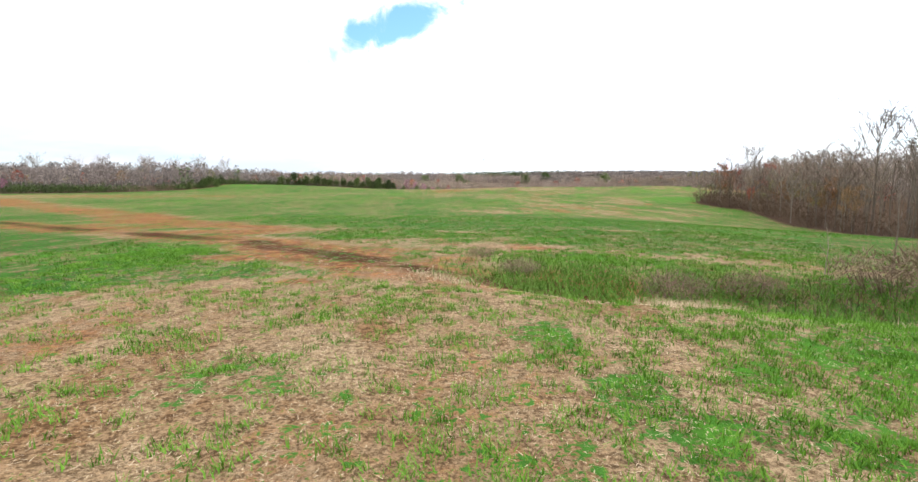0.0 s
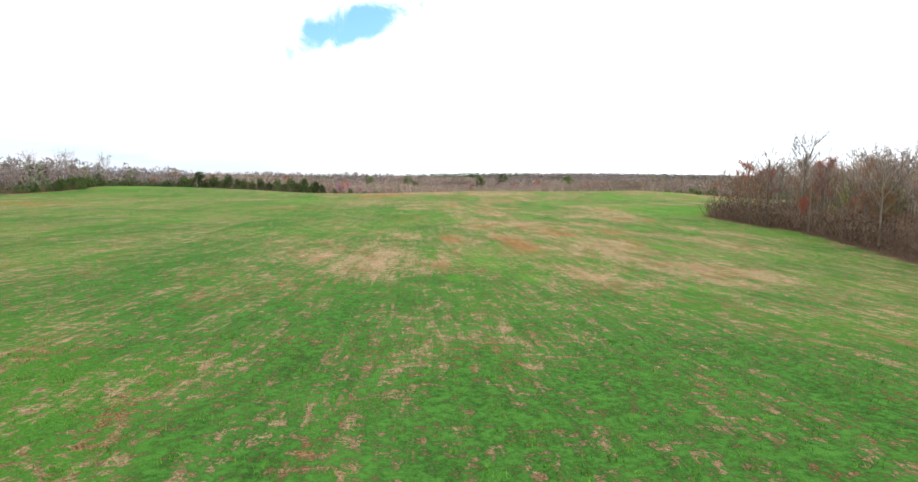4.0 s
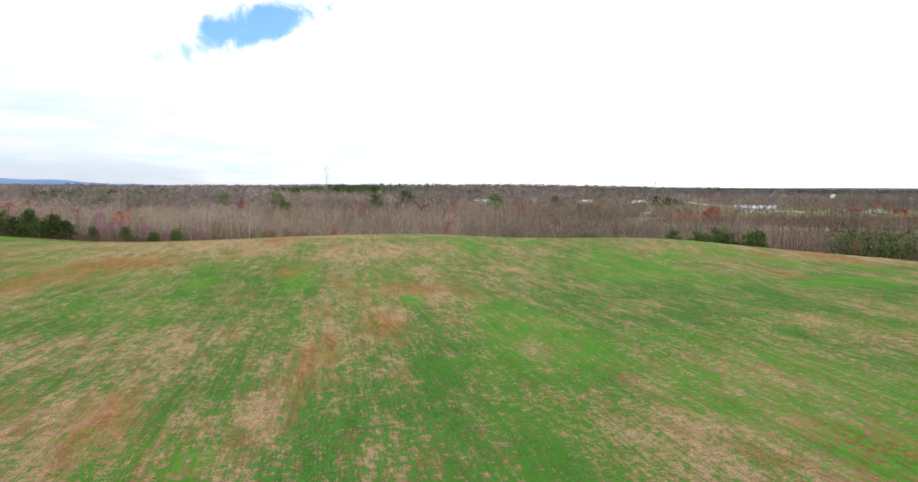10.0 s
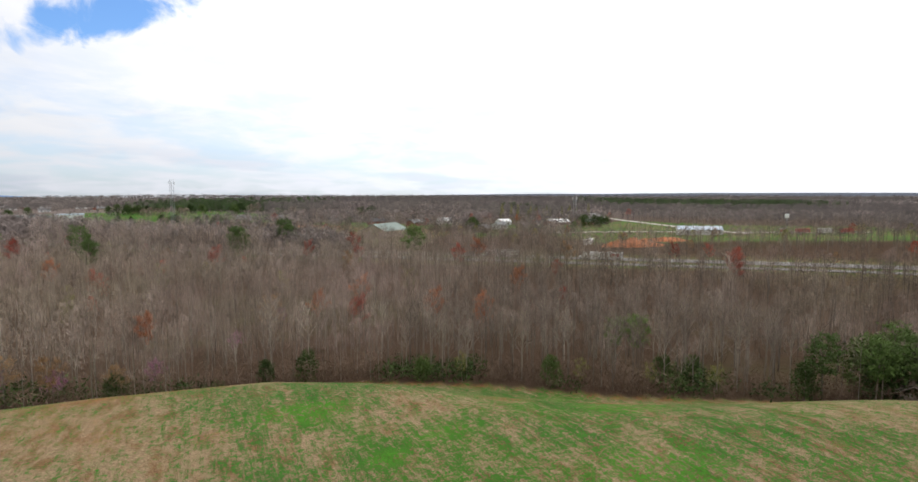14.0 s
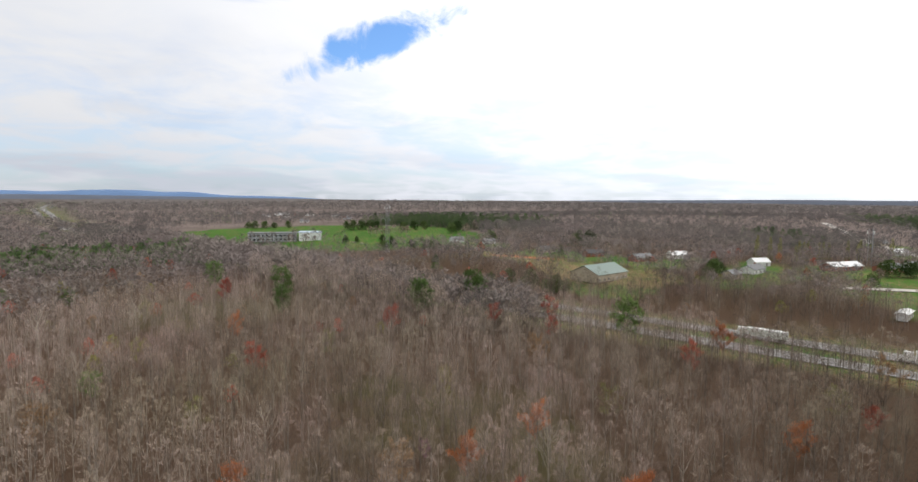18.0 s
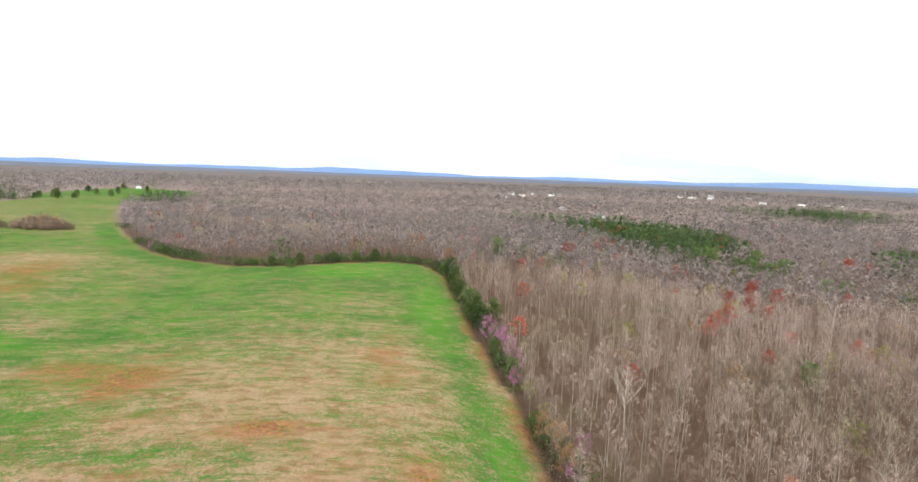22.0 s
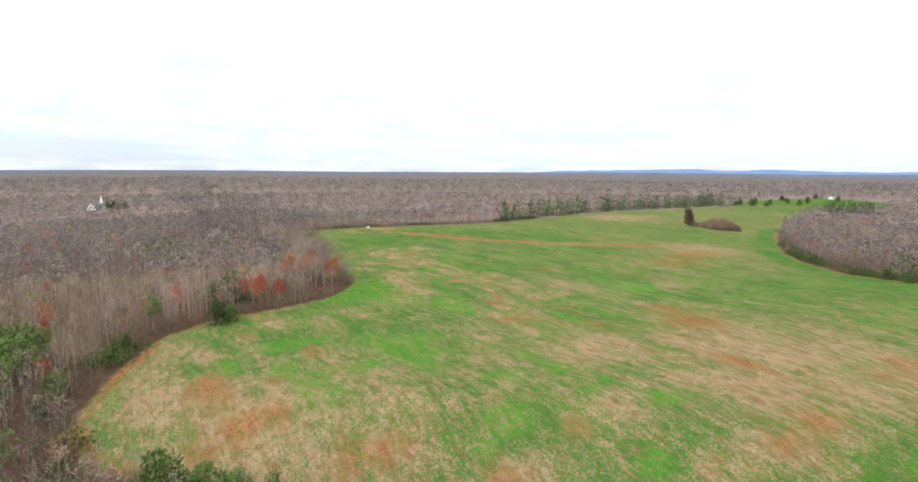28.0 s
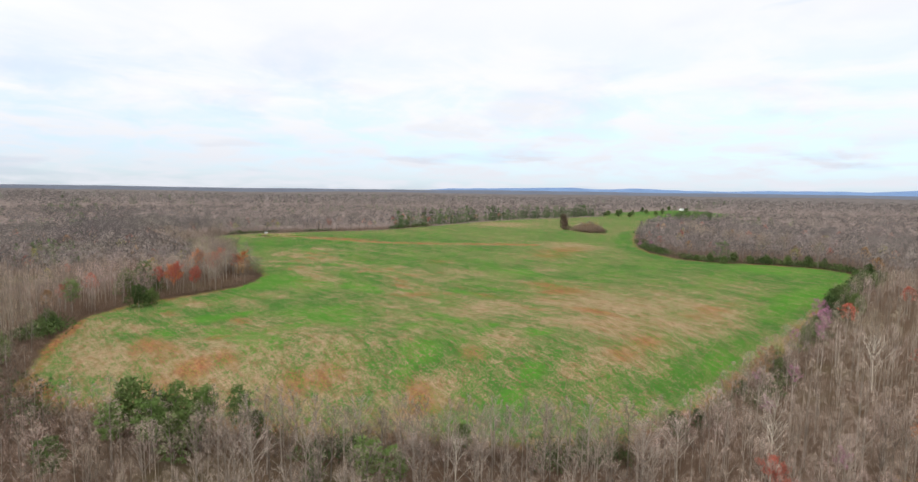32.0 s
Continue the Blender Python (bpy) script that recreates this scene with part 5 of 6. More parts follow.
grove("hall_trees", MIDW, [M_BARK, M_TWIG], x, y, 0.5 + 0.35 * R2.random(len(x)), 1.0 + 0.4 * R2.random(len(x)), tone_of(x, y, R2), "leafless trees between the highway and the green-roofed hall")
# red maples, rusty oaks and young green scattered through the woods
BUDS = [haze_tree(R1, 13, 3.0, 190, 0.6, 0.42, 0.5, 0.12, 4) for _ in range(3)]
far_ok = lambda x, y: wooded(x, y, 6) & (np.hypot(x - CX, y - CY) > 120)
sprinkle("red_maples", BUDS, [M_BARK, M_RED], scatter(-400, 500, -80, 760, 48, R2, far_ok), "red-budded maples scattered through bare woods")
sprinkle("budding_trees", BUDS, [M_BARK, M_LIME], scatter(-300, 420, -60, 640, 46, R2, far_ok), "pale yellow-green budding trees in the woods")
sprinkle("rusty_trees", BUDS, [M_BARK, M_RUST], scatter(-300, 420, -60, 640, 58, R2, far_ok), "trees holding brown leaves in the woods")
# brush along the edge of the field and under the trees
SHRUB = [bush(R1, 3.4, 2.0, 14, 66, 0.9, 0.055) for _ in range(5)]
LEAFY = [bush(R1, 2.6, 1.9, 6, 70, 0.5) for _ in range(3)]


def hem(x, y):
    d = edge(x, y, FIELD)
    return (~within(x, y, FIELD)) & (d > 0.8) & (d < 9) & (np.hypot(x - 40, y - 200) < 345) & ((y > -60))


x, y = scatter(-330, 240, -60, 430, 2.4, R2, hem)
k = R2.random(len(x))
g_ = ((lattice(x, y, 14, 61) > np.where((x > 20) & (y > 320), 0.66, 0.60)) & ~((x > 38) & (y < 245))) | ((x < -135) & (y > 230) & (lattice(x, y, 6, 63) > 0.4)) | ((x < 60) & (y > 385) & (lattice(x, y, 5, 65) > 0.62))
tall = np.where((x > 38) & (y < 190), 1.55, np.where((x > 20) & (y > 320), 1.5, 1.0))
grove("edge_brush", SHRUB, [M_BRUSH, M_BRUSH], x[~g_], y[~g_], ((0.5 + 0.75 * k) * tall)[~g_], (0.9 + 0.4 * k)[~g_], R2.random(len(x))[~g_], "tangled brown brush along the wood's edge", "brush")
grove("edge_bushes", LEAFY, [M_BRUSH, M_CEDAR], x[g_], y[g_], ((0.5 + 0.8 * k) * np.where((x < -135) | (x > 20), 1.5, 1.0))[g_], (0.9 + 0.4 * k)[g_], R2.random(len(x))[g_], "leafy green bushes along the wood's edge", "brush")
x, y = scatter(-160, 330, 80, 620, 10.0, R2, lambda x, y: wooded(x, y, 9) & (np.hypot(x - CX, y - CY) < 260))
k = R2.random(len(x))
grove("undergrowth", SHRUB, [M_BRUSH, M_BRUSH], x, y, 0.5 + 0.8 * k, 1.0 + 0.4 * k, R2.random(len(x)), "thin brown undergrowth below the trees", "brush")

# ---- helpers for built things ----
def part(name, bm, mat, parent=None, label="", smooth=False):
    me = bpy.data.meshes.new(name)
    bm.to_mesh(me)
    bm.free()
    for m in (mat if isinstance(mat, (list, tuple)) else [mat]):
        me.materials.append(m)
    if smooth:
        me.polygons.foreach_set("use_smooth", np.ones(len(me.polygons), bool))
    ob = new(name, me)
    if parent is not None:
        ob.parent = parent
    return tagged(ob, label)


def thing(name, m, label, category, group=""):
    ob = new(name)
    ob.empty_display_size = 0.3
    ob.matrix_world = m
    return tagged(ob, label, category, group)


def at(x, y, turn=0.0, up=0.0):
    return pose(x, y, float(land(x, y)) + up, 0, 0, turn)


def box(sx, sy, sz, x=0, y=0, z=0, bevel=0.0):
    """A block whose foot is at z."""
    bm = bmesh.new()
    bmesh.ops.create_cube(bm, size=1, matrix=Matrix.Translation((x, y, z + sz / 2)) @ Matrix.Diagonal((sx, sy, sz, 1)))
    if bevel:
        bmesh.ops.bevel(bm, geom=bm.edges[:], offset=bevel, segments=1, affect="EDGES")
    return bm


def prism(points, x0, x1):
    """A block with the given outline in y and z, from x0 to x1."""
    bm = bmesh.new()
    a = [bm.verts.new((x0, y, z)) for y, z in points]
    b = [bm.verts.new((x1, y, z)) for y, z in points]
    n = len(points)
    bm.faces.new(a[::-1])
    bm.faces.new(b)
    for i in range(n):
        bm.faces.new((a[i], a[(i + 1) % n], b[(i + 1) % n], b[i]))
    bmesh.ops.recalc_face_normals(bm, faces=bm.faces[:])
    return bm


def tube(r0, r1, h, x=0, y=0, z=0, seg=10):
    bm = bmesh.new()
    bmesh.ops.create_cone(bm, cap_ends=True, segments=seg, radius1=r0, radius2=r1, depth=h, matrix=Matrix.Translation((x, y, z + h / 2)))
    return bm


M_WHITE = plain("white_siding", (0.74, 0.74, 0.72), 0.6, 0, 0.08)
M_BRICKW = plain("red_brick_wall", (0.30, 0.12, 0.08), 0.85, 0, 0.25, 1.2)
M_TANWALL = plain("tan_wall", (0.45, 0.38, 0.29), 0.8, 0, 0.15)
M_GREYROOF = plain("grey_shingles", (0.20, 0.20, 0.20), 0.9, 0, 0.3)
M_DARKROOF = plain("dark_shingles", (0.085, 0.08, 0.08), 0.9, 0, 0.3)
M_GREENROOF = plain("green_metal_roof", (0.19, 0.24, 0.21), 0.5, 0.2, 0.15)
M_BLUEROOF = plain("pale_blue_metal_roof", (0.50, 0.58, 0.68), 0.4, 0.2, 0.1)
M_GLASS = plain("dark_window_glass", (0.03, 0.035, 0.045), 0.12, 0, 0.2)
M_ASPHALT = plain("worn_grey_asphalt", (0.20, 0.19, 0.18), 0.9, 0, 0.14, 0.4)
M_LINE = plain("road_paint", (0.75, 0.74, 0.70), 0.7, 0, 0.1)
M_STEEL = plain("grey_steel", (0.32, 0.33, 0.34), 0.5, 0.5, 0.15)
M_REDPAINT = plain("red_paint", (0.50, 0.04, 0.04), 0.4, 0, 0.15)
M_TYRE = plain("black_rubber", (0.02, 0.02, 0.02), 0.8, 0, 0.2)
M_CLAYPILE = plain("dug_red_clay", (0.46, 0.17, 0.075), 0.95, 0, 0.35, 0.25)
M_OLDWOOD = plain("weathered_grey_boards", (0.19, 0.16, 0.13), 0.9, 0, 0.35, 1.5)
M_RUSTTIN = plain("rusty_tin", (0.26, 0.21, 0.18), 0.6, 0.3, 0.35, 0.8)
M_GRAVEL = plain("pale_gravel", (0.50, 0.46, 0.41), 0.95, 0, 0.2, 0.5)


# ---- highway: two carriageways, shoulders, lines and a grassed median ----
def ribbon(line, off0, off1, lift, step=12.0):
    """A strip of road beside a centre line."""
    pts = []
    for (ax, ay), (bx, by) in zip(line, line[1:]):
        n = max(1, int(math.hypot(bx - ax, by - ay) / step))
        pts += [(ax + (bx - ax) * k / n, ay + (by - ay) * k / n) for k in range(n)]
    pts.append(line[-1])
    p = np.array(pts, float)
    for _ in range(6):
        p[1:-1] = (p[:-2] + 2 * p[1:-1] + p[2:]) / 4
    t = np.gradient(p, axis=0)
    t /= np.linalg.norm(t, axis=1)[:, None]
    nrm = np.stack([t[:, 1], -t[:, 0]], 1)
    bm = bmesh.new()
    rows = []
    for o in (off0, off1):
        q = p + nrm * o
        z = np.maximum(land(q[:, 0], q[:, 1]), land(p[:, 0], p[:, 1])) + lift
        rows.append([bm.verts.new((float(a), float(b), float(c))) for (a, b), c in zip(q, z)])
    for i in range(len(p) - 1):
        bm.faces.new((rows[0][i], rows[0][i + 1], rows[1][i + 1], rows[1][i]))
    bmesh.ops.recalc_face_normals(bm, faces=bm.faces[:])
    if sum(f.normal.z for f in bm.faces) < 0:
        bmesh.ops.reverse_faces(bm, faces=bm.faces[:])
    return bm


for nm, a, b in (("carriageway_south", -16.0, -5.0), ("carriageway_north", 5.0, 16.0)):
    road = tagged(part(nm, ribbon(HIGHWAY, a, b, 0.45), M_ASPHALT), "pale worn asphalt carriageway of a divided highway", "road", kind="structure")
    for c in (a + 1.4, b - 1.4, (a + b) / 2):
        part("lane_line", ribbon(HIGHWAY, c - 0.09, c + 0.09, 0.47), M_LINE, road, "painted lane line")
tagged(part("side_road", ribbon(SIDE_ROAD, -4.5, 4.5, 0.3), M_GRAVEL), "pale side road leading away from the highway", "road", kind="structure")
tagged(part("yard_road", ribbon([(300, 640), (345, 628), (395, 596), (440, 556), (490, 520)], -4, 4, 0.3), M_GRAVEL), "pale gravel track round the construction site", "road", kind="structure")


# ---- houses ----
def house(x, y, turn, sx, sy, eave, ridge, wall, roof, label, name="house", rows=1, chimney=False, category="house"):
    h = thing(name, at(x, y, turn, -0.1), label, category)
    part("wall", prism([(-sy / 2, 0), (sy / 2, 0), (sy / 2, eave), (0, ridge - 0.15), (-sy / 2, eave)], -sx / 2, sx / 2), wall, h)
    t, o = 0.25, 0.5
    k = (ridge - eave) / (sy / 2)
    rf = part("roof", prism([(-sy / 2 - o, eave - k * o), (0, ridge), (sy / 2 + o, eave - k * o), (sy / 2 + o, eave - k * o + t), (0, ridge + t), (-sy / 2 - o, eave - k * o + t)], -sx / 2 - o, sx / 2 + o), roof, h)
    if chimney:
        part("chimney", box(0.9, 0.7, 1.6, sx * 0.2, 0.4, ridge - 0.5), M_BRICKW, rf)
    n = max(2, int(sx / 4.2))
    for r in range(rows):
        for side in (-1, 1):
            for i in range(n):
                wx = -sx / 2 + sx * (i + 0.5) / n
                if side == -1 and r == 0 and i == n // 2:
                    part("door", box(1.1, 0.12, 2.1, wx, side * (sy / 2 + 0.03), 0.1), M_OLDWOOD, h)
                    continue
                w = part("window", box(1.5, 0.1, 1.3, wx, side * (sy / 2 + 0.02), 0.95 + r * 3.0), M_WHITE, h)
                part("pane", box(1.2, 0.06, 1.0, wx, side * (sy / 2 + 0.08), 1.1 + r * 3.0), M_GLASS, w)
    return h


HOUSES = [(96, 880, 20, 13, 8, M_WHITE, M_GREYROOF, "white sided house with grey shingle roof among trees"), (126, 862, 15, 11, 7, M_WHITE, M_GREYROOF, "small white outbuilding beside the white house"),
          (168, 800, 30, 15, 8, M_TANWALL, M_DARKROOF, "low tan ranch house with dark roof"), (200, 772, 20, 15, 9, M_BRICKW, M_DARKROOF, "red brick ranch house with dark roof"),
          (228, 745, 25, 17, 9, M_BRICKW, M_GREYROOF, "long brick ranch house with grey roof"), (262, 760, 10, 14, 8, M_WHITE, M_WHITE, "white house with pale metal roof"),
          (280, 690, 35, 16, 9, M_WHITE, M_GREYROOF, "white house with grey roof in a clearing"), (256, 672, 40, 12, 8, M_TANWALL, M_GREYROOF, "tan house with grey hipped porch roof"),
          (302, 720, 10, 12, 8, M_WHITE, M_WHITE, "white sided house with white roof"), (346, 700, 15, 26, 10, M_BRICKW, M_WHITE, "long low brick building with pale roof"),
          (372, 692, 15, 15, 11, M_BRICKW, M_GREYROOF, "red brick house behind two dark evergreens"), (394, 700, 15, 9, 8, M_WHITE, M_GREYROOF, "white gabled house end beside the brick house"),
          (455, 780, 0, 12, 8, M_WHITE, M_WHITE, "white house by the side road"), (500, 850, 30, 12, 8, M_TANWALL, M_GREYROOF, "tan house by the side road"),
          (-130, 1200, 20, 13, 8, M_WHITE, M_GREYROOF, "far white house among trees"), (-70, 1240, 0, 13, 8, M_TANWALL, M_GREYROOF, "far tan house among trees"), (-10, 1260, 30, 13, 8, M_WHITE, M_GREYROOF, "far white house with grey roof"),
          (-460, 1150, 10, 14, 9, M_WHITE, M_GREYROOF, "far white farmhouse among bare woods"), (-560, 640, 30, 14, 8, M_WHITE, M_GREYROOF, "white house beyond the pine plantation"), (-640, 700, 0, 14, 8, M_TANWALL, M_DARKROOF, "tan house beyond the pine plantation"),
          (-720, 640, 0, 16, 8, M_WHITE, M_WHITE, "long white house on a far lawn"), (-800, 720, 20, 14, 8, M_BRICKW, M_GREYROOF, "far brick house beyond the woods"), (-850, -60, 20, 12, 8, M_WHITE, M_GREYROOF, "white farmhouse beyond the pasture"),
          (420, -160, 0, 14, 8, M_WHITE, M_GREYROOF, "white house far in the woods"), (300, -420, 10, 14, 8, M_TANWALL, M_GREYROOF, "tan house far in the woods")]
for x, y, turn, sx, sy, wall, roof, lb in HOUSES:
    house(x, y, turn, sx, sy, 3.0, 5.4, wall, roof, lb, chimney=sx > 13)
# far village in the west, small and scattered
RV = np.random.default_rng(31)
for cx, cy in ((-1166, 644), (-1183, 785), (-950, 1331), (-1319, 1211), (-1398, 1346), (-265, 1520), (-190, 1425)):
    for k in range(5):
        tone = int(RV.integers(0, 3))
        house(cx + RV.normal(0, 60), cy + RV.normal(0, 45), RV.uniform(0, 90), 15, 9, 3.2, 6.0, (M_WHITE, M_TANWALL, M_BRICKW)[tone], (M_GREYROOF, M_WHITE, M_GREYROOF)[tone],
              ("far white house with grey roof in the far village", "far tan house with white metal roof in the far village", "far brick house with grey roof in the far village")[tone])
house(176, 676, 38, 30, 20, 4.6, 9.2, M_TANWALL, M_GREENROOF, "broad tan building with green metal roof beside the highway", "meeting_hall", category="building")
house(386, 580, -40, 30, 12, 3.8, 6.0, M_WHITE, M_BLUEROOF, "long white commercial building with pale blue metal roof", "shop_building", category="building")
house(281, 577, 40, 14, 4, 3.0, 3.6, M_WHITE, M_WHITE, "white site trailer beside the clay heap", "site_trailer", category="trailer")


def school(x, y, turn):
    h = thing("school_building", at(x, y, turn, -0.2), "long two-storey glass and white school on a green lawn", "building")
    part("wall", box(46, 16, 8.5, -12, 0, 0), M_STEEL, h)
    part("hall", box(22, 18, 9.0, 24, 1, 0), M_WHITE, h)
    part("roof", box(47, 17, 0.6, -12, 0, 8.5), M_GREYROOF, h)
    part("hall_roof", box(23, 19, 0.6, 24, 1, 9.0), M_BLUEROOF, h)
    for r in range(2):
        for i in range(11):
            w = part("window", box(3.0, 0.2, 2.2, -33 + i * 4.1, -8.05, 1.4 + r * 3.8), M_WHITE, h)
            part("pane", box(2.6, 0.12, 1.9, -33 + i * 4.1, -8.14, 1.55 + r * 3.8), M_GLASS, w)


school(-76, 903, 12)


def church(x, y, turn):
    c = house(x, y, turn, 22, 11, 4.5, 8.5, M_WHITE, M_GREYROOF, "white church with grey roof and a slender steeple", "church", category="church")
    part("belfry", box(2.6, 2.6, 4.0, -9.5, 0, 7.5), M_WHITE, c)
    part("steeple", tube(1.7, 0.05, 8.0, -9.5, 0, 11.5, 4), M_WHITE, c)


church(235, -405, 60)
for x, y, s in ((222, -398, 1.6), (216, -402, 1.7), (210, -396, 1.5), (204, -404, 1.6)):
    plant(K_CEDAR, x, y, s, label="dark evergreen beside the white church")
# two round evergreens beside the brick house, and others by the houses
for x, y, s in ((384, 684, 1.5), (392, 687, 1.4), (318, 640, 1.3), (176, 780, 1.2), (308, 575, 0.9), (-10, 868, 1.2), (0, 872, 1.0), (24, 876, 1.2), (32, 878, 1.0), (62, 880, 0.8), (72, 884, 0.8)):
    plant(K_CEDAR, x, y, s, label="round dark evergreen near the houses")
for x, y, s in ((140, 800, 0.8), (186, 770, 0.9), (214, 752, 0.9), (240, 720, 0.8), (268, 720, 0.8), (300, 690, 0.8), (150, 840, 0.8)):
    plant(K_YARD, x, y, s * 1.1, label="broad leafless shade tree in a house yard")

# tall slender trees wrapped in green ivy behind the brick buildings
K_IVYPOLE = tree_kind("ivy_tree", [cedar_tree(R1, 15, 1.7, 420, 0.7, 3.0), cedar_tree(R1, 13, 1.5, 380, 0.7, 2.6)], M_LIME, "crown", "tall slender tree wrapped in pale green ivy")
for k in range(16):
    plant(K_IVYPOLE, 312 + k * 6.4 + RV.normal(0, 1.5), 742 + RV.normal(0, 5), 0.85 + 0.35 * RV.random(), group="ivy-clad trees behind the houses")
# round bare shade trees in the yards and trees beside the highway
for x, y, s in ((211, 769, 0.8), (233, 719, 0.75), (268, 693, 0.7), (287, 663, 0.75), (271, 867, 1.0), (154, 810, 0.8), (320, 690, 0.7), (240, 780, 0.8), (216, 700, 0.7), (150, 770, 0.6)):
    plant(K_YARD, x, y, s * 1.1, wide=1.15, label="round leafless shade tree in a house yard")
for x, y, s in ((200, 640, 0.75), (205, 640, 0.8), (209, 638, 0.75), (214, 634, 0.8), (220, 630, 0.7), (228, 622, 0.75), (236, 612, 0.8), (248, 600, 0.7), (300, 520, 0.8), (312, 508, 0.75), (322, 500, 0.8), (340, 482, 0.8), (352, 470, 0.75), (270, 548, 0.7)):
    plant(K_BARE, x, y, s, label="tall leafless tree on the highway verge")
for x, y, s in ((246, 674, 1.7), (201, 836, 1.8), (208, 840, 1.6), (145, 654, 1.3), (150, 650, 1.2)):
    plant(K_CEDAR, x, y, s, label="large dark evergreen standing between the houses")


# evergreens of the village, from hedges and yards to the groves behind the great lawn
for x, y, s in ((218, 846, 2.2), (213, 870, 1.9), (251, 682, 1.9), (352, 670, 1.7), (364, 669, 1.8), (144, 652, 1.4), (31, 820, 1.3), (38, 830, 1.4), (54, 838, 1.1), (68, 820, 1.3), (72, 824, 1.2), (79, 814, 0.7), (85, 813, 0.7), (93, 821, 0.75), (102, 811, 0.7),
                (-17, 1024, 1.8), (-27, 1021, 1.9), (-7, 1027, 1.7), (-36, 1030, 1.6), (2, 1022, 1.6), (36, 1010, 1.6), (48, 1014, 1.7), (60, 1020, 1.6), (130, 889, 1.9), (-147, 1061, 1.5), (-136, 1065, 1.4), (-158, 1057, 1.6), (-120, 1072, 1.4), (93, 972, 1.9), (76, 720, 1.0), (121, 680, 1.1), (134, 677, 1.2), (100, 985, 2.0), (-170, 1070, 1.5)):
    plant(K_CEDAR, x, y, s, wide=1.3, label="dark evergreen of the village beside lawns and yards")
for x, y, s in ((145, 887, 0.95), (180, 897, 1.0), (213, 781, 0.8), (236, 781, 0.85), (187, 756, 0.7), (173, 793, 0.7), (229, 717, 0.75), (262, 736, 0.75), (261, 676, 0.7), (337, 721, 0.75), (275, 649, 0.75), (305, 647, 0.7), (209, 659, 0.7), (252, 801, 0.9), (5, 936, 0.8), (12, 928, 0.9), (18, 934, 0.8),
                (23, 932, 0.85), (30, 941, 0.9), (39, 933, 0.85), (44, 940, 0.8), (-50, 876, 0.7), (-64, 874, 0.75), (-40, 872, 0.6), (110, 960, 0.9), (122, 1000, 0.9), (160, 860, 0.8), (198, 830, 0.85), (290, 740, 0.75), (318, 712, 0.7), (330, 650, 0.65), (400, 690, 0.7), (240, 690, 0.65)):
    plant(K_YARD, x, y, s * 1.1, wide=1.15, label="round leafless shade tree in the village")
plant(K_ORANGE, 314, 716, 0.75, label="rusty orange budding tree beside a driveway")


# ---- lattice mast ----
def mast(x, y, height, name="radio_mast"):
    t = thing(name, at(x, y), "tall slender steel lattice mast above the trees", "mast")
    w = 1.6
    legs = [(w * math.cos(a), w * math.sin(a)) for a in (0.5, 2.6, 4.7)]
    for lx, ly in legs:
        bm = bmesh.new()
        bmesh.ops.create_cone(bm, cap_ends=True, segments=5, radius1=0.16, radius2=0.12, depth=height, matrix=Matrix.Translation((lx, ly, height / 2)))
        part("leg", bm, M_STEEL, t)
    n = int(height / 5)
    for i in range(n):
        (ax, ay), (bx, by) = legs[i % 3], legs[(i + 1) % 3]
        a, b = Vector((ax, ay, i * 5)), Vector((bx, by, i * 5 + 5))
        d = b - a
        bm = bmesh.new()
        bmesh.ops.create_cone(bm, cap_ends=False, segments=4, radius1=0.08, radius2=0.08, depth=d.length, matrix=Matrix.Translation((a + b) / 2) @ d.to_track_quat("Z", "Y").to_matrix().to_4x4())
        part("brace", bm, M_STEEL, t)
    for k in range(3):
        part("antenna", box(0.4, 0.4, 2.4, legs[k][0] * 1.5, legs[k][1] * 1.5, height - 4), M_WHITE, t)


mast(36, 800, 40)
mast(382, 720, 26)


# ---- vehicles ----
def wheels(t, spots, r=0.5):
    for x, y in spots:
        bm = bmesh.new()
        bmesh.ops.create_cone(bm, cap_ends=True, segments=12, radius1=r, radius2=r, depth=0.32, matrix=Matrix.Translation((x, y, r)) @ Euler((math.pi / 2, 0, 0)).to_matrix().to_4x4())
        w = part("tyre", bm, M_TYRE, t)
        part("rim", box(r, 0.36, r, x, y, r * 0.5), M_STEEL, w)


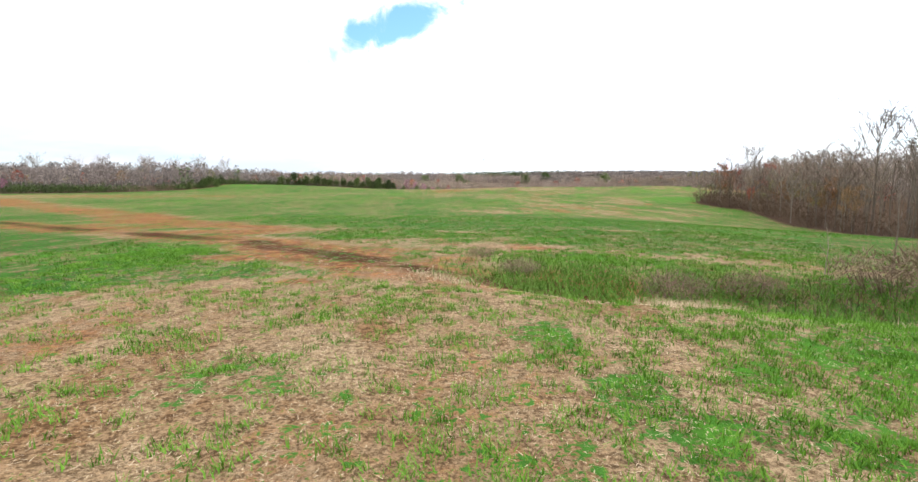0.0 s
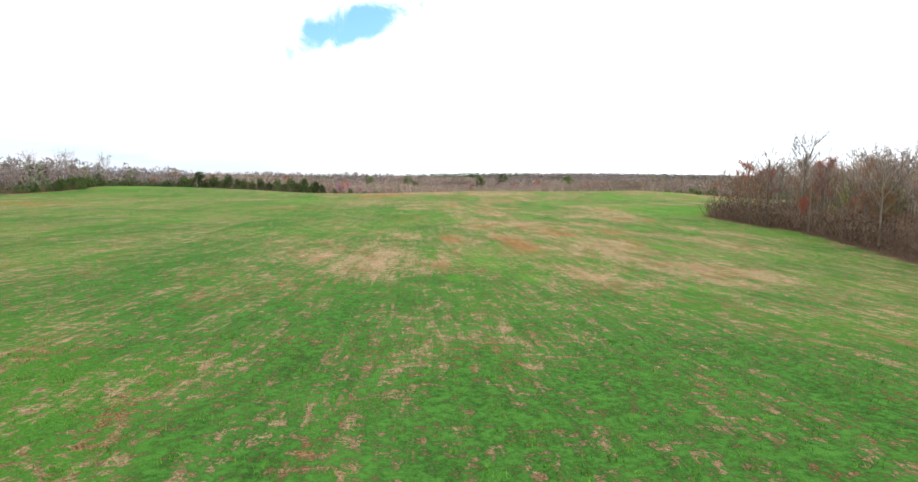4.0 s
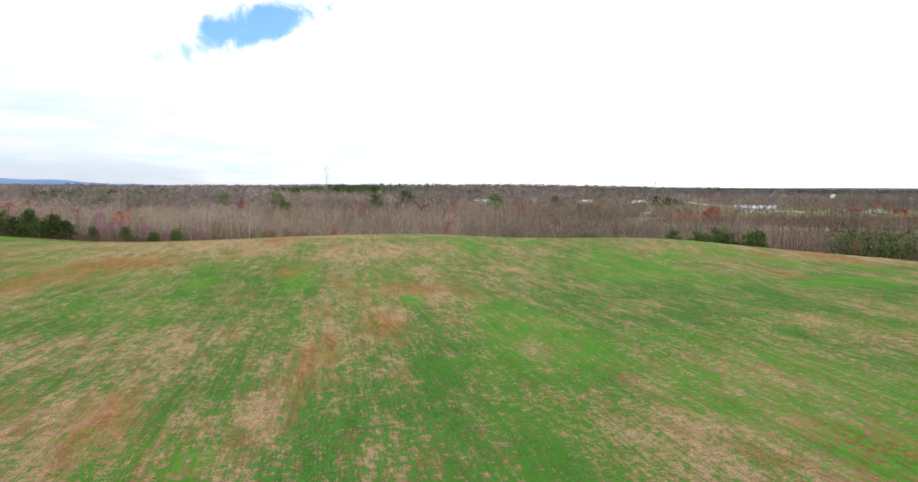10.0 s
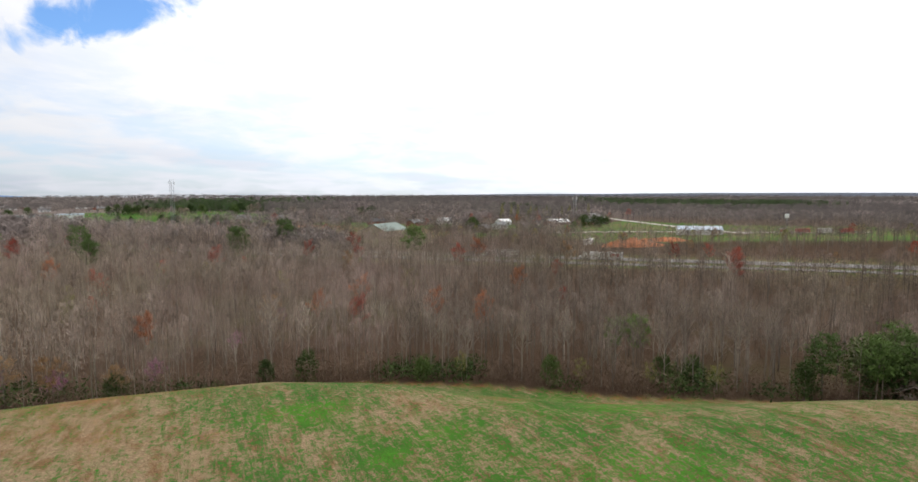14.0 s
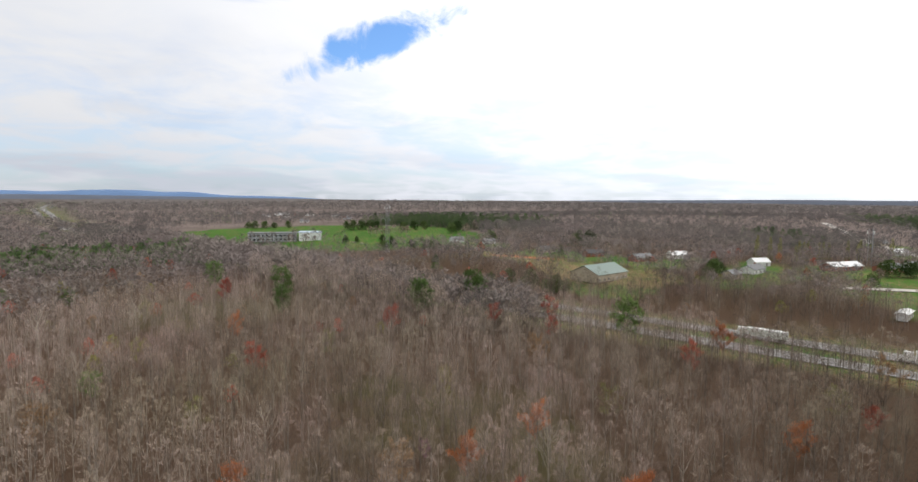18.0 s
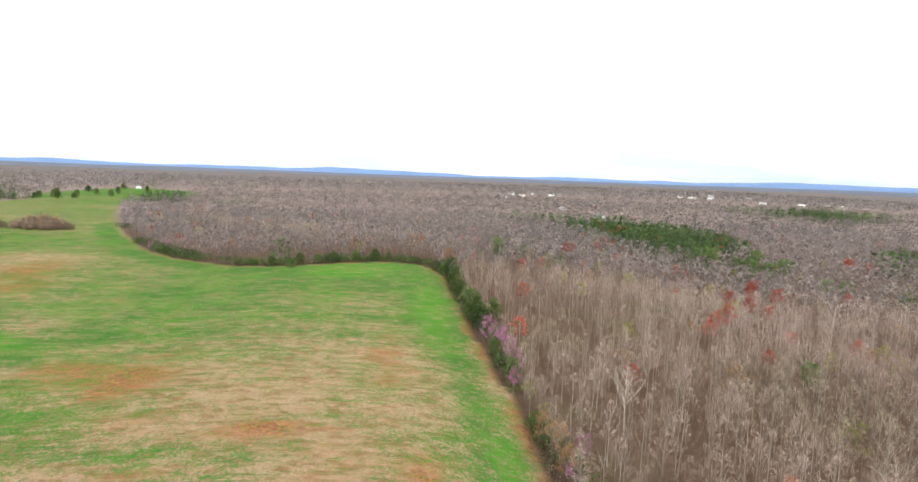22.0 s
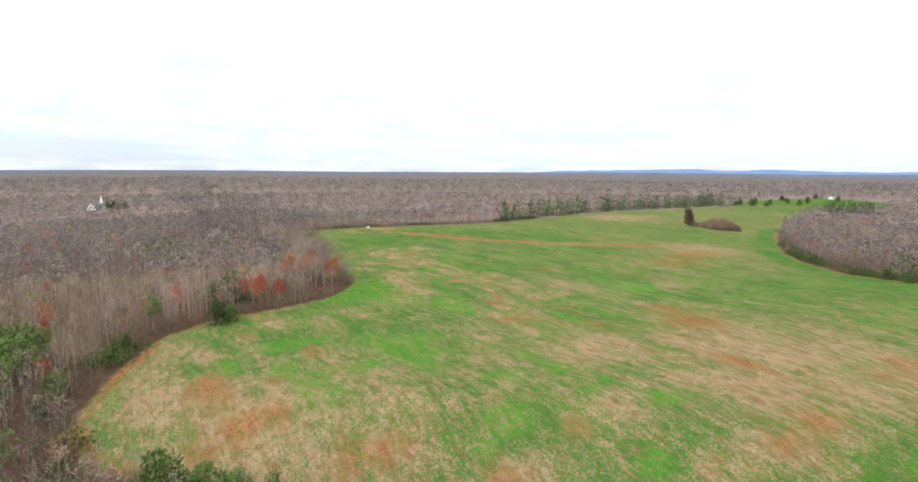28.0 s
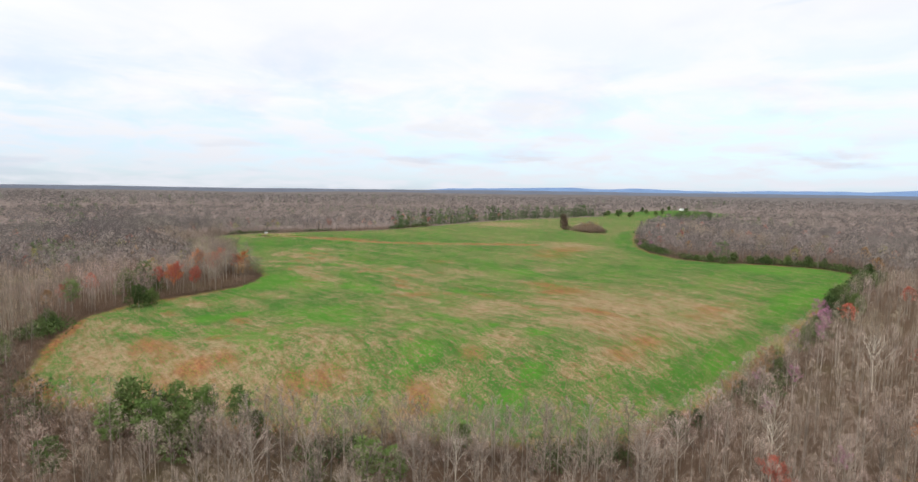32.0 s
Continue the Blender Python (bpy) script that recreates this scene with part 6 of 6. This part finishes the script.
def lorry(x, y, turn, boxes, label, red=False):
    t = thing("semi_truck", at(x, y, turn, 0.5), label, "truck", "trucks on the highway")
    cab = part("cab", prism([(-1.2, 0.6), (1.2, 0.6), (1.2, 2.9), (1.0, 3.6), (-1.0, 3.6), (-1.2, 2.9)], -2.2, 0.4), M_WHITE, t)
    part("windscreen", box(0.1, 2.0, 0.9, -2.24, 0, 2.0), M_GLASS, cab)
    part("hood", box(1.6, 2.0, 1.2, -3.0, 0, 0.7, 0.15), M_WHITE, t)
    x0 = 0.9
    for i, ln in enumerate(boxes):
        part("trailer", box(ln, 2.55, 2.75, x0 + ln / 2, 0, 1.15, 0.04), M_WHITE, t)
        if red and i == len(boxes) - 1:
            part("panel", box(ln * 0.5, 0.04, 1.5, x0 + ln / 2, -1.3, 1.8), M_REDPAINT, t, "red painted panel")
        wheels(t, [(x0 + ln - 1.2, s * 1.1) for s in (-1, 1)] + [(x0 + ln - 2.4, s * 1.1) for s in (-1, 1)])
        x0 += ln + 0.9
    wheels(t, [(-2.8, 1.05), (-2.8, -1.05), (0.2, 1.05), (0.2, -1.05)])


HWY_TURN = math.degrees(math.atan2(-95, 105)) + 0
lorry(232, 519, HWY_TURN, (8.0, 8.0), "white semi truck pulling two trailers, red panel on the rear", True)
lorry(196, 553, HWY_TURN, (13.5,), "white semi truck with one long box trailer")


def pickup(x, y, turn, paint, label):
    t = thing("pickup_truck", at(x, y, turn), label, "truck")
    part("body", prism([(-0.95, 0.45), (0.95, 0.45), (0.95, 1.05), (-0.95, 1.05)], -2.7, 2.7), paint, t)
    c = part("cab", prism([(-0.9, 1.05), (0.9, 1.05), (0.72, 1.8), (-0.72, 1.8)], -0.9, 1.0), paint, t)
    part("windscreen", box(0.08, 1.5, 0.5, 1.02, 0, 1.15), M_GLASS, c)
    for s in (-1, 1):
        part("side_window", box(1.5, 0.08, 0.45, 0.05, s * 0.86, 1.2), M_GLASS, c)
        part("headlight", box(0.06, 0.35, 0.2, 2.72, s * 0.65, 0.75), M_LINE, t)
    part("bed", box(1.6, 1.6, 0.05, -1.8, 0, 1.06), M_TYRE, t)
    wheels(t, [(1.8, 0.85), (1.8, -0.85), (-1.8, 0.85), (-1.8, -0.85)], 0.38)


pickup(4, -9, 60, M_WHITE, "white pickup truck parked at the corner of the field")
pickup(452, 560, 20, M_REDPAINT, "red pickup truck on the far yard")
pickup(470, 572, 70, M_WHITE, "white pickup truck parked on the far yard")
pickup(436, 546, 10, M_STEEL, "grey pickup truck parked on the far yard")
pickup(412, 566, 40, M_WHITE, "white pickup truck beside the long building")
for i, (x, y) in enumerate(((444, 540), (456, 532), (468, 524))):
    t = thing("box_trailer", at(x, y, -30), "red and white box trailer standing on a gravel yard", "trailer", "trailers on the yard")
    part("box", box(9, 2.5, 2.7, 0, 0, 1.0, 0.04), M_REDPAINT if i != 1 else M_WHITE, t)
    wheels(t, [(-3, 1.1), (-3, -1.1), (-1.8, 1.1), (-1.8, -1.1)])
sg = thing("road_sign", at(410, 530), "tall pole sign with a white board beside the yard", "sign")
part("pole", tube(0.25, 0.2, 14, seg=8), M_STEEL, sg)
part("board", box(4.0, 0.5, 3.0, 0, 0, 12.5), M_WHITE, sg)


# ---- construction site: heap of dug clay ----
def heap(name, x, y, turn, sx, sy, h, mat, label, category, seed=1):
    bm = bmesh.new()
    bmesh.ops.create_grid(bm, x_segments=34, y_segments=22, size=1)
    for v in bm.verts:
        r = min(1.0, math.hypot(v.co.x, v.co.y))
        e = max(0.0, 1 - r) ** 0.8
        n = noise.fractal(Vector((v.co.x * 2.5 + seed, v.co.y * 2.5, seed)), 1.0, 2.0, 4)
        v.co = Vector((v.co.x * sx, v.co.y * sy, h * (e * (0.8 + 0.5 * n)) - 0.6 * r))
    ob = part(name, bm, mat, smooth=True)
    ob.matrix_world = at(x, y, turn)
    return tagged(ob, label, category)


heap("clay_mound", 297, 553, -40, 20, 11, 6.5, M_CLAYPILE, "large heap of freshly dug orange-red clay", "earth mound")
heap("clay_mound", 330, 560, -40, 26, 7, 3.0, M_CLAYPILE, "long bank of dug red clay behind the heap", "earth mound", 4)
heap("clay_mound", 140, 770, -30, 45, 8, 1.0, M_CLAYPILE, "low strip of scraped red earth near the houses", "earth mound", 7)


# ---- fallen shed at the north edge of the field ----
def shed(x, y, turn):
    s = thing("old_shed", at(x, y, turn), "collapsing grey board shed with a sagging rusty tin roof", "shed")
    for k in range(9):
        part("board", box(0.42, 0.06, 2.6 + 0.5 * math.sin(k * 2.1), -2 + k * 0.5, -2.2 + 0.1 * math.sin(k), -0.1), M_OLDWOOD, s)
    for k in range(8):
        part("board", box(0.06, 0.45, 2.3 + 0.4 * math.sin(k * 1.7), -2.4, -2 + k * 0.5, -0.1), M_OLDWOOD, s)
    for side in (-1, 1):
        for k in range(6):
            bm = box(0.86, 3.0, 0.04, -2.2 + k * 0.88, 0, 0)
            bmesh.ops.transform(bm, matrix=Matrix.Translation((0, side * 1.2, 2.9 + 0.12 * math.sin(k * 1.3))) @ Euler((radians(-32 * side), radians(3 * math.sin(k)), 0)).to_matrix().to_4x4(), verts=bm.verts[:])
            part("roof_sheet", bm, M_RUSTTIN, s)


shed(*settled(143.5, 339), 25)


# ---- far hills, beyond everything ----
def hills(name, r, a0, a1, base, rise, mat, label, seed):
    bm = bmesh.new()
    lo, mid, hi = [], [], []
    n = 260
    for i in range(n + 1):
        a = radians(a0 + (a1 - a0) * i / n)
        fade = min(1, min(i, n - i) / 25)
        h = fade * (base + rise * (0.35 + 1.1 * noise.fractal(Vector((i * 0.035, seed, 0)), 1.0, 2.0, 5)))
        cx, cy = -math.sin(a), math.cos(a)
        lo.append(bm.verts.new((cx * r + 100, cy * r + 300, -40)))
        mid.append(bm.verts.new((cx * (r + 60) + 100, cy * (r + 60) + 300, h * 0.6)))
        hi.append(bm.verts.new((cx * (r + 160) + 100, cy * (r + 160) + 300, max(h, 5))))
    for i in range(n):
        bm.faces.new((lo[i], lo[i + 1], mid[i + 1], mid[i]))
        bm.faces.new((mid[i], mid[i + 1], hi[i + 1], hi[i]))
    return tagged(part(name, bm, mat, smooth=True), label, "hills", kind="structure")


# Emission added to unlit ridges; glow and blue tint imitate distance haze.
def hazed_glow(name, c, e):
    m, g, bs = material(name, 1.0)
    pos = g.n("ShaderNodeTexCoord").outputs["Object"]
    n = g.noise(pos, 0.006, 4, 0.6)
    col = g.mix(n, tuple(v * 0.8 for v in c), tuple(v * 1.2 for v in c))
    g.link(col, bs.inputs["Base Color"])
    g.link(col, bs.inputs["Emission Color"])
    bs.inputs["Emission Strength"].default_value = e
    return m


M_FARWOOD_GLOW = hazed_glow("distant_woods", (0.1, 0.112, 0.14), 0.25)
M_BLUEHILL_GLOW = hazed_glow("blue_mountains", (0.12, 0.19, 0.32), 0.36)
hills("distant_woods", 4300, 0, 360, 30, 10, M_FARWOOD_GLOW, "distant dark wooded rise along the horizon", 3)
hills("backdrop", 4650, 10, 150, 50, 28, M_BLUEHILL_GLOW, "far blue mountains along the horizon", 9)

# ---- where the walk begins: wheat tufts, straw, the ditch and its brush ----
R3 = np.random.default_rng(21)


def blades(name, x, y, n, spread, length, width, lean, mat, label, category, flat=0.0):
    """Clumps of thin blades at the given places, joined into one sheet of growth."""
    m = len(x)
    bx = np.repeat(x, n) + R3.normal(0, spread, m * n)
    by = np.repeat(y, n) + R3.normal(0, spread, m * n)
    bz = land(bx, by)
    az = R3.uniform(0, 6.283, m * n)
    ln = length * R3.uniform(0.5, 1.3, m * n)
    tilt = np.abs(R3.normal(lean, 0.25, m * n)) if not flat else np.full(m * n, 1.5)
    d = np.stack([np.cos(az) * np.sin(tilt), np.sin(az) * np.sin(tilt), np.cos(tilt)], 1)
    s = np.stack([-np.sin(az), np.cos(az), np.zeros(m * n)], 1) * (width * R3.uniform(0.6, 1.3, m * n))[:, None]
    o = np.stack([bx, by, bz - 0.01 + flat * R3.uniform(0.3, 1.6, m * n)], 1)
    T = np.stack([o - s / 2, o + s / 2, o + d * ln[:, None]], 1)
    ob = new(name, tri_mesh(name, T, [mat], tone=np.repeat(R3.random(m), n)))
    return tagged(ob, label, category, kind="stuff")


def green_at(x, y):
    g_ = cover_of(x, y)[0]
    return g_ + (fbm(x, y, 1.3, 71, 3) - 0.5) * 1.5


# single tufts scattered over the straw, thicker to the east and on the rise behind
x, y = R3.uniform(-15, 17, 11000), 2.5 + 24 * R3.random(11000) ** 1.3
thick = 0.26 + 0.95 * bell(x, y, 11, 9, 4.5, 7) + 0.45 * bell(x, y, 6, 7, 4, 5) + 0.85 * bell(x, y, -15, 25, 8, 6) + 0.9 * bell(x, y, 5, 22, 3, 2) + 0.9 * bell(x, y, 2.4, 16.2, 1.8, 1.2) + 0.25 * bell(x, y, 0, 14, 9, 3) + 0.9 * (fbm(x, y, 1.4, 73, 2) - 0.5)
k = (R3.random(11000) < thick) & (cover_of(x, y)[1] < 0.62)
blades("wheat_tufts", x[k], y[k], 26, 0.1, 0.15, 0.02, 0.7, M_GRASS, "bright green tufts of young wheat in thin rows", "grass")
x, y = np.concatenate([R3.uniform(-20, 22, 6500), R3.uniform(-30, 38, 6000)]), np.concatenate([R3.uniform(20, 42, 6500), R3.uniform(40, 80, 6000)])
k = (green_at(x, y) > 0.42) & (cover_of(x, y)[1] < 0.62)
blades("wheat_tufts", x[k], y[k], 9, 0.1, 0.15, 0.022, 0.6, M_GRASS, "bright green tufts of young wheat in thin rows", "grass")
x, y = R3.uniform(-12, 13, 26000), 2.5 + 17 * R3.random(26000)
k = fbm(x, y, 1.1, 75, 2) > 0.36
blades("straw_litter", x[k], y[k], 2, 0.12, 0.12, 0.009, 0, M_STRAW, "pale chopped straw lying between the wheat tufts", "straw", flat=0.012)
x, y = R3.uniform(-14, 24, 7000), R3.uniform(18, 50, 7000)
k = green_at(x, y) < 0.5
blades("straw_litter", x[k], y[k], 3, 0.15, 0.24, 0.022, 0, M_STRAW, "pale chopped straw lying between the wheat tufts", "straw", flat=0.012)
# dry grass and stalks along the ditch
t = R3.random(1500)
px = np.interp(t, [0, 0.25, 0.5, 0.75, 1], [0.5, 3.5, 8, 14, 26])
py = np.interp(t, [0, 0.25, 0.5, 0.75, 1], [18.8, 17.8, 16.0, 13.2, 8.2])
patch = lattice(px, py, 1.6, 81)
k = patch > 0.62
blades("dry_ditch_grass", (px - 1.3 + R3.normal(0, 0.55, 1500))[k], (py - 1.1 + R3.normal(0, 0.5, 1500))[k], 16, 0.2, 0.32, 0.018, 0.9, M_STRAW, "pale dry grass slumped along the near bank of the ditch", "grass")
blades("ditch_weeds", px + 1.2 + R3.normal(0, 1.3, 1500), py + 1.3 + R3.normal(0, 1.3, 1500), 10, 0.24, 0.36, 0.03, 0.8, M_WEED, "low olive weeds on the far bank of the ditch", "weeds")
k = lattice(px, py, 2.6, 83) > 0.68
blades("ditch_stalks", (px + 0.7 + R3.normal(0, 0.9, 1500))[k], (py + 0.8 + R3.normal(0, 0.9, 1500))[k], 5, 0.25, 0.75, 0.013, 0.4, M_BRUSH, "thin brown stalks standing in patches along the ditch", "weeds")
K_SAPLING = tree_kind("sapling", [bare_tree(R1, 3.4, 1.0, 7, 2, 40, 0.018, 0.4)], M_TWIG, "crown", "small bare sapling beside the ditch")
plant(K_SAPLING, 15.4, 19.0, 1.0)
plant(K_SAPLING, 12.6, 18.4, 0.6, label="thin young sapling standing in the ditch")
K_PILE = tree_kind("brush_pile", [bush(R1, 1.4, 2.0, 60, 900, 0.5, 0.03)], M_THICKET, "crown", "heaped brown brush pile beside the ditch", "brush", M_THICKET)
plant(K_PILE, 13.6, 16.6, 0.9)
plant(K_PILE, 15.6, 16.0, 1.1)
plant(K_PILE, 1.0, 23.2, 0.3, label="low clump of dead grey brush beside the dug track")
plant(K_PILE, 2.3, 20.2, 0.4, label="low clump of dead grey brush beside the dug track")
plant(K_PILE, 7.2, 17.6, 0.55)
plant(K_PILE, 9.4, 17.2, 0.5)
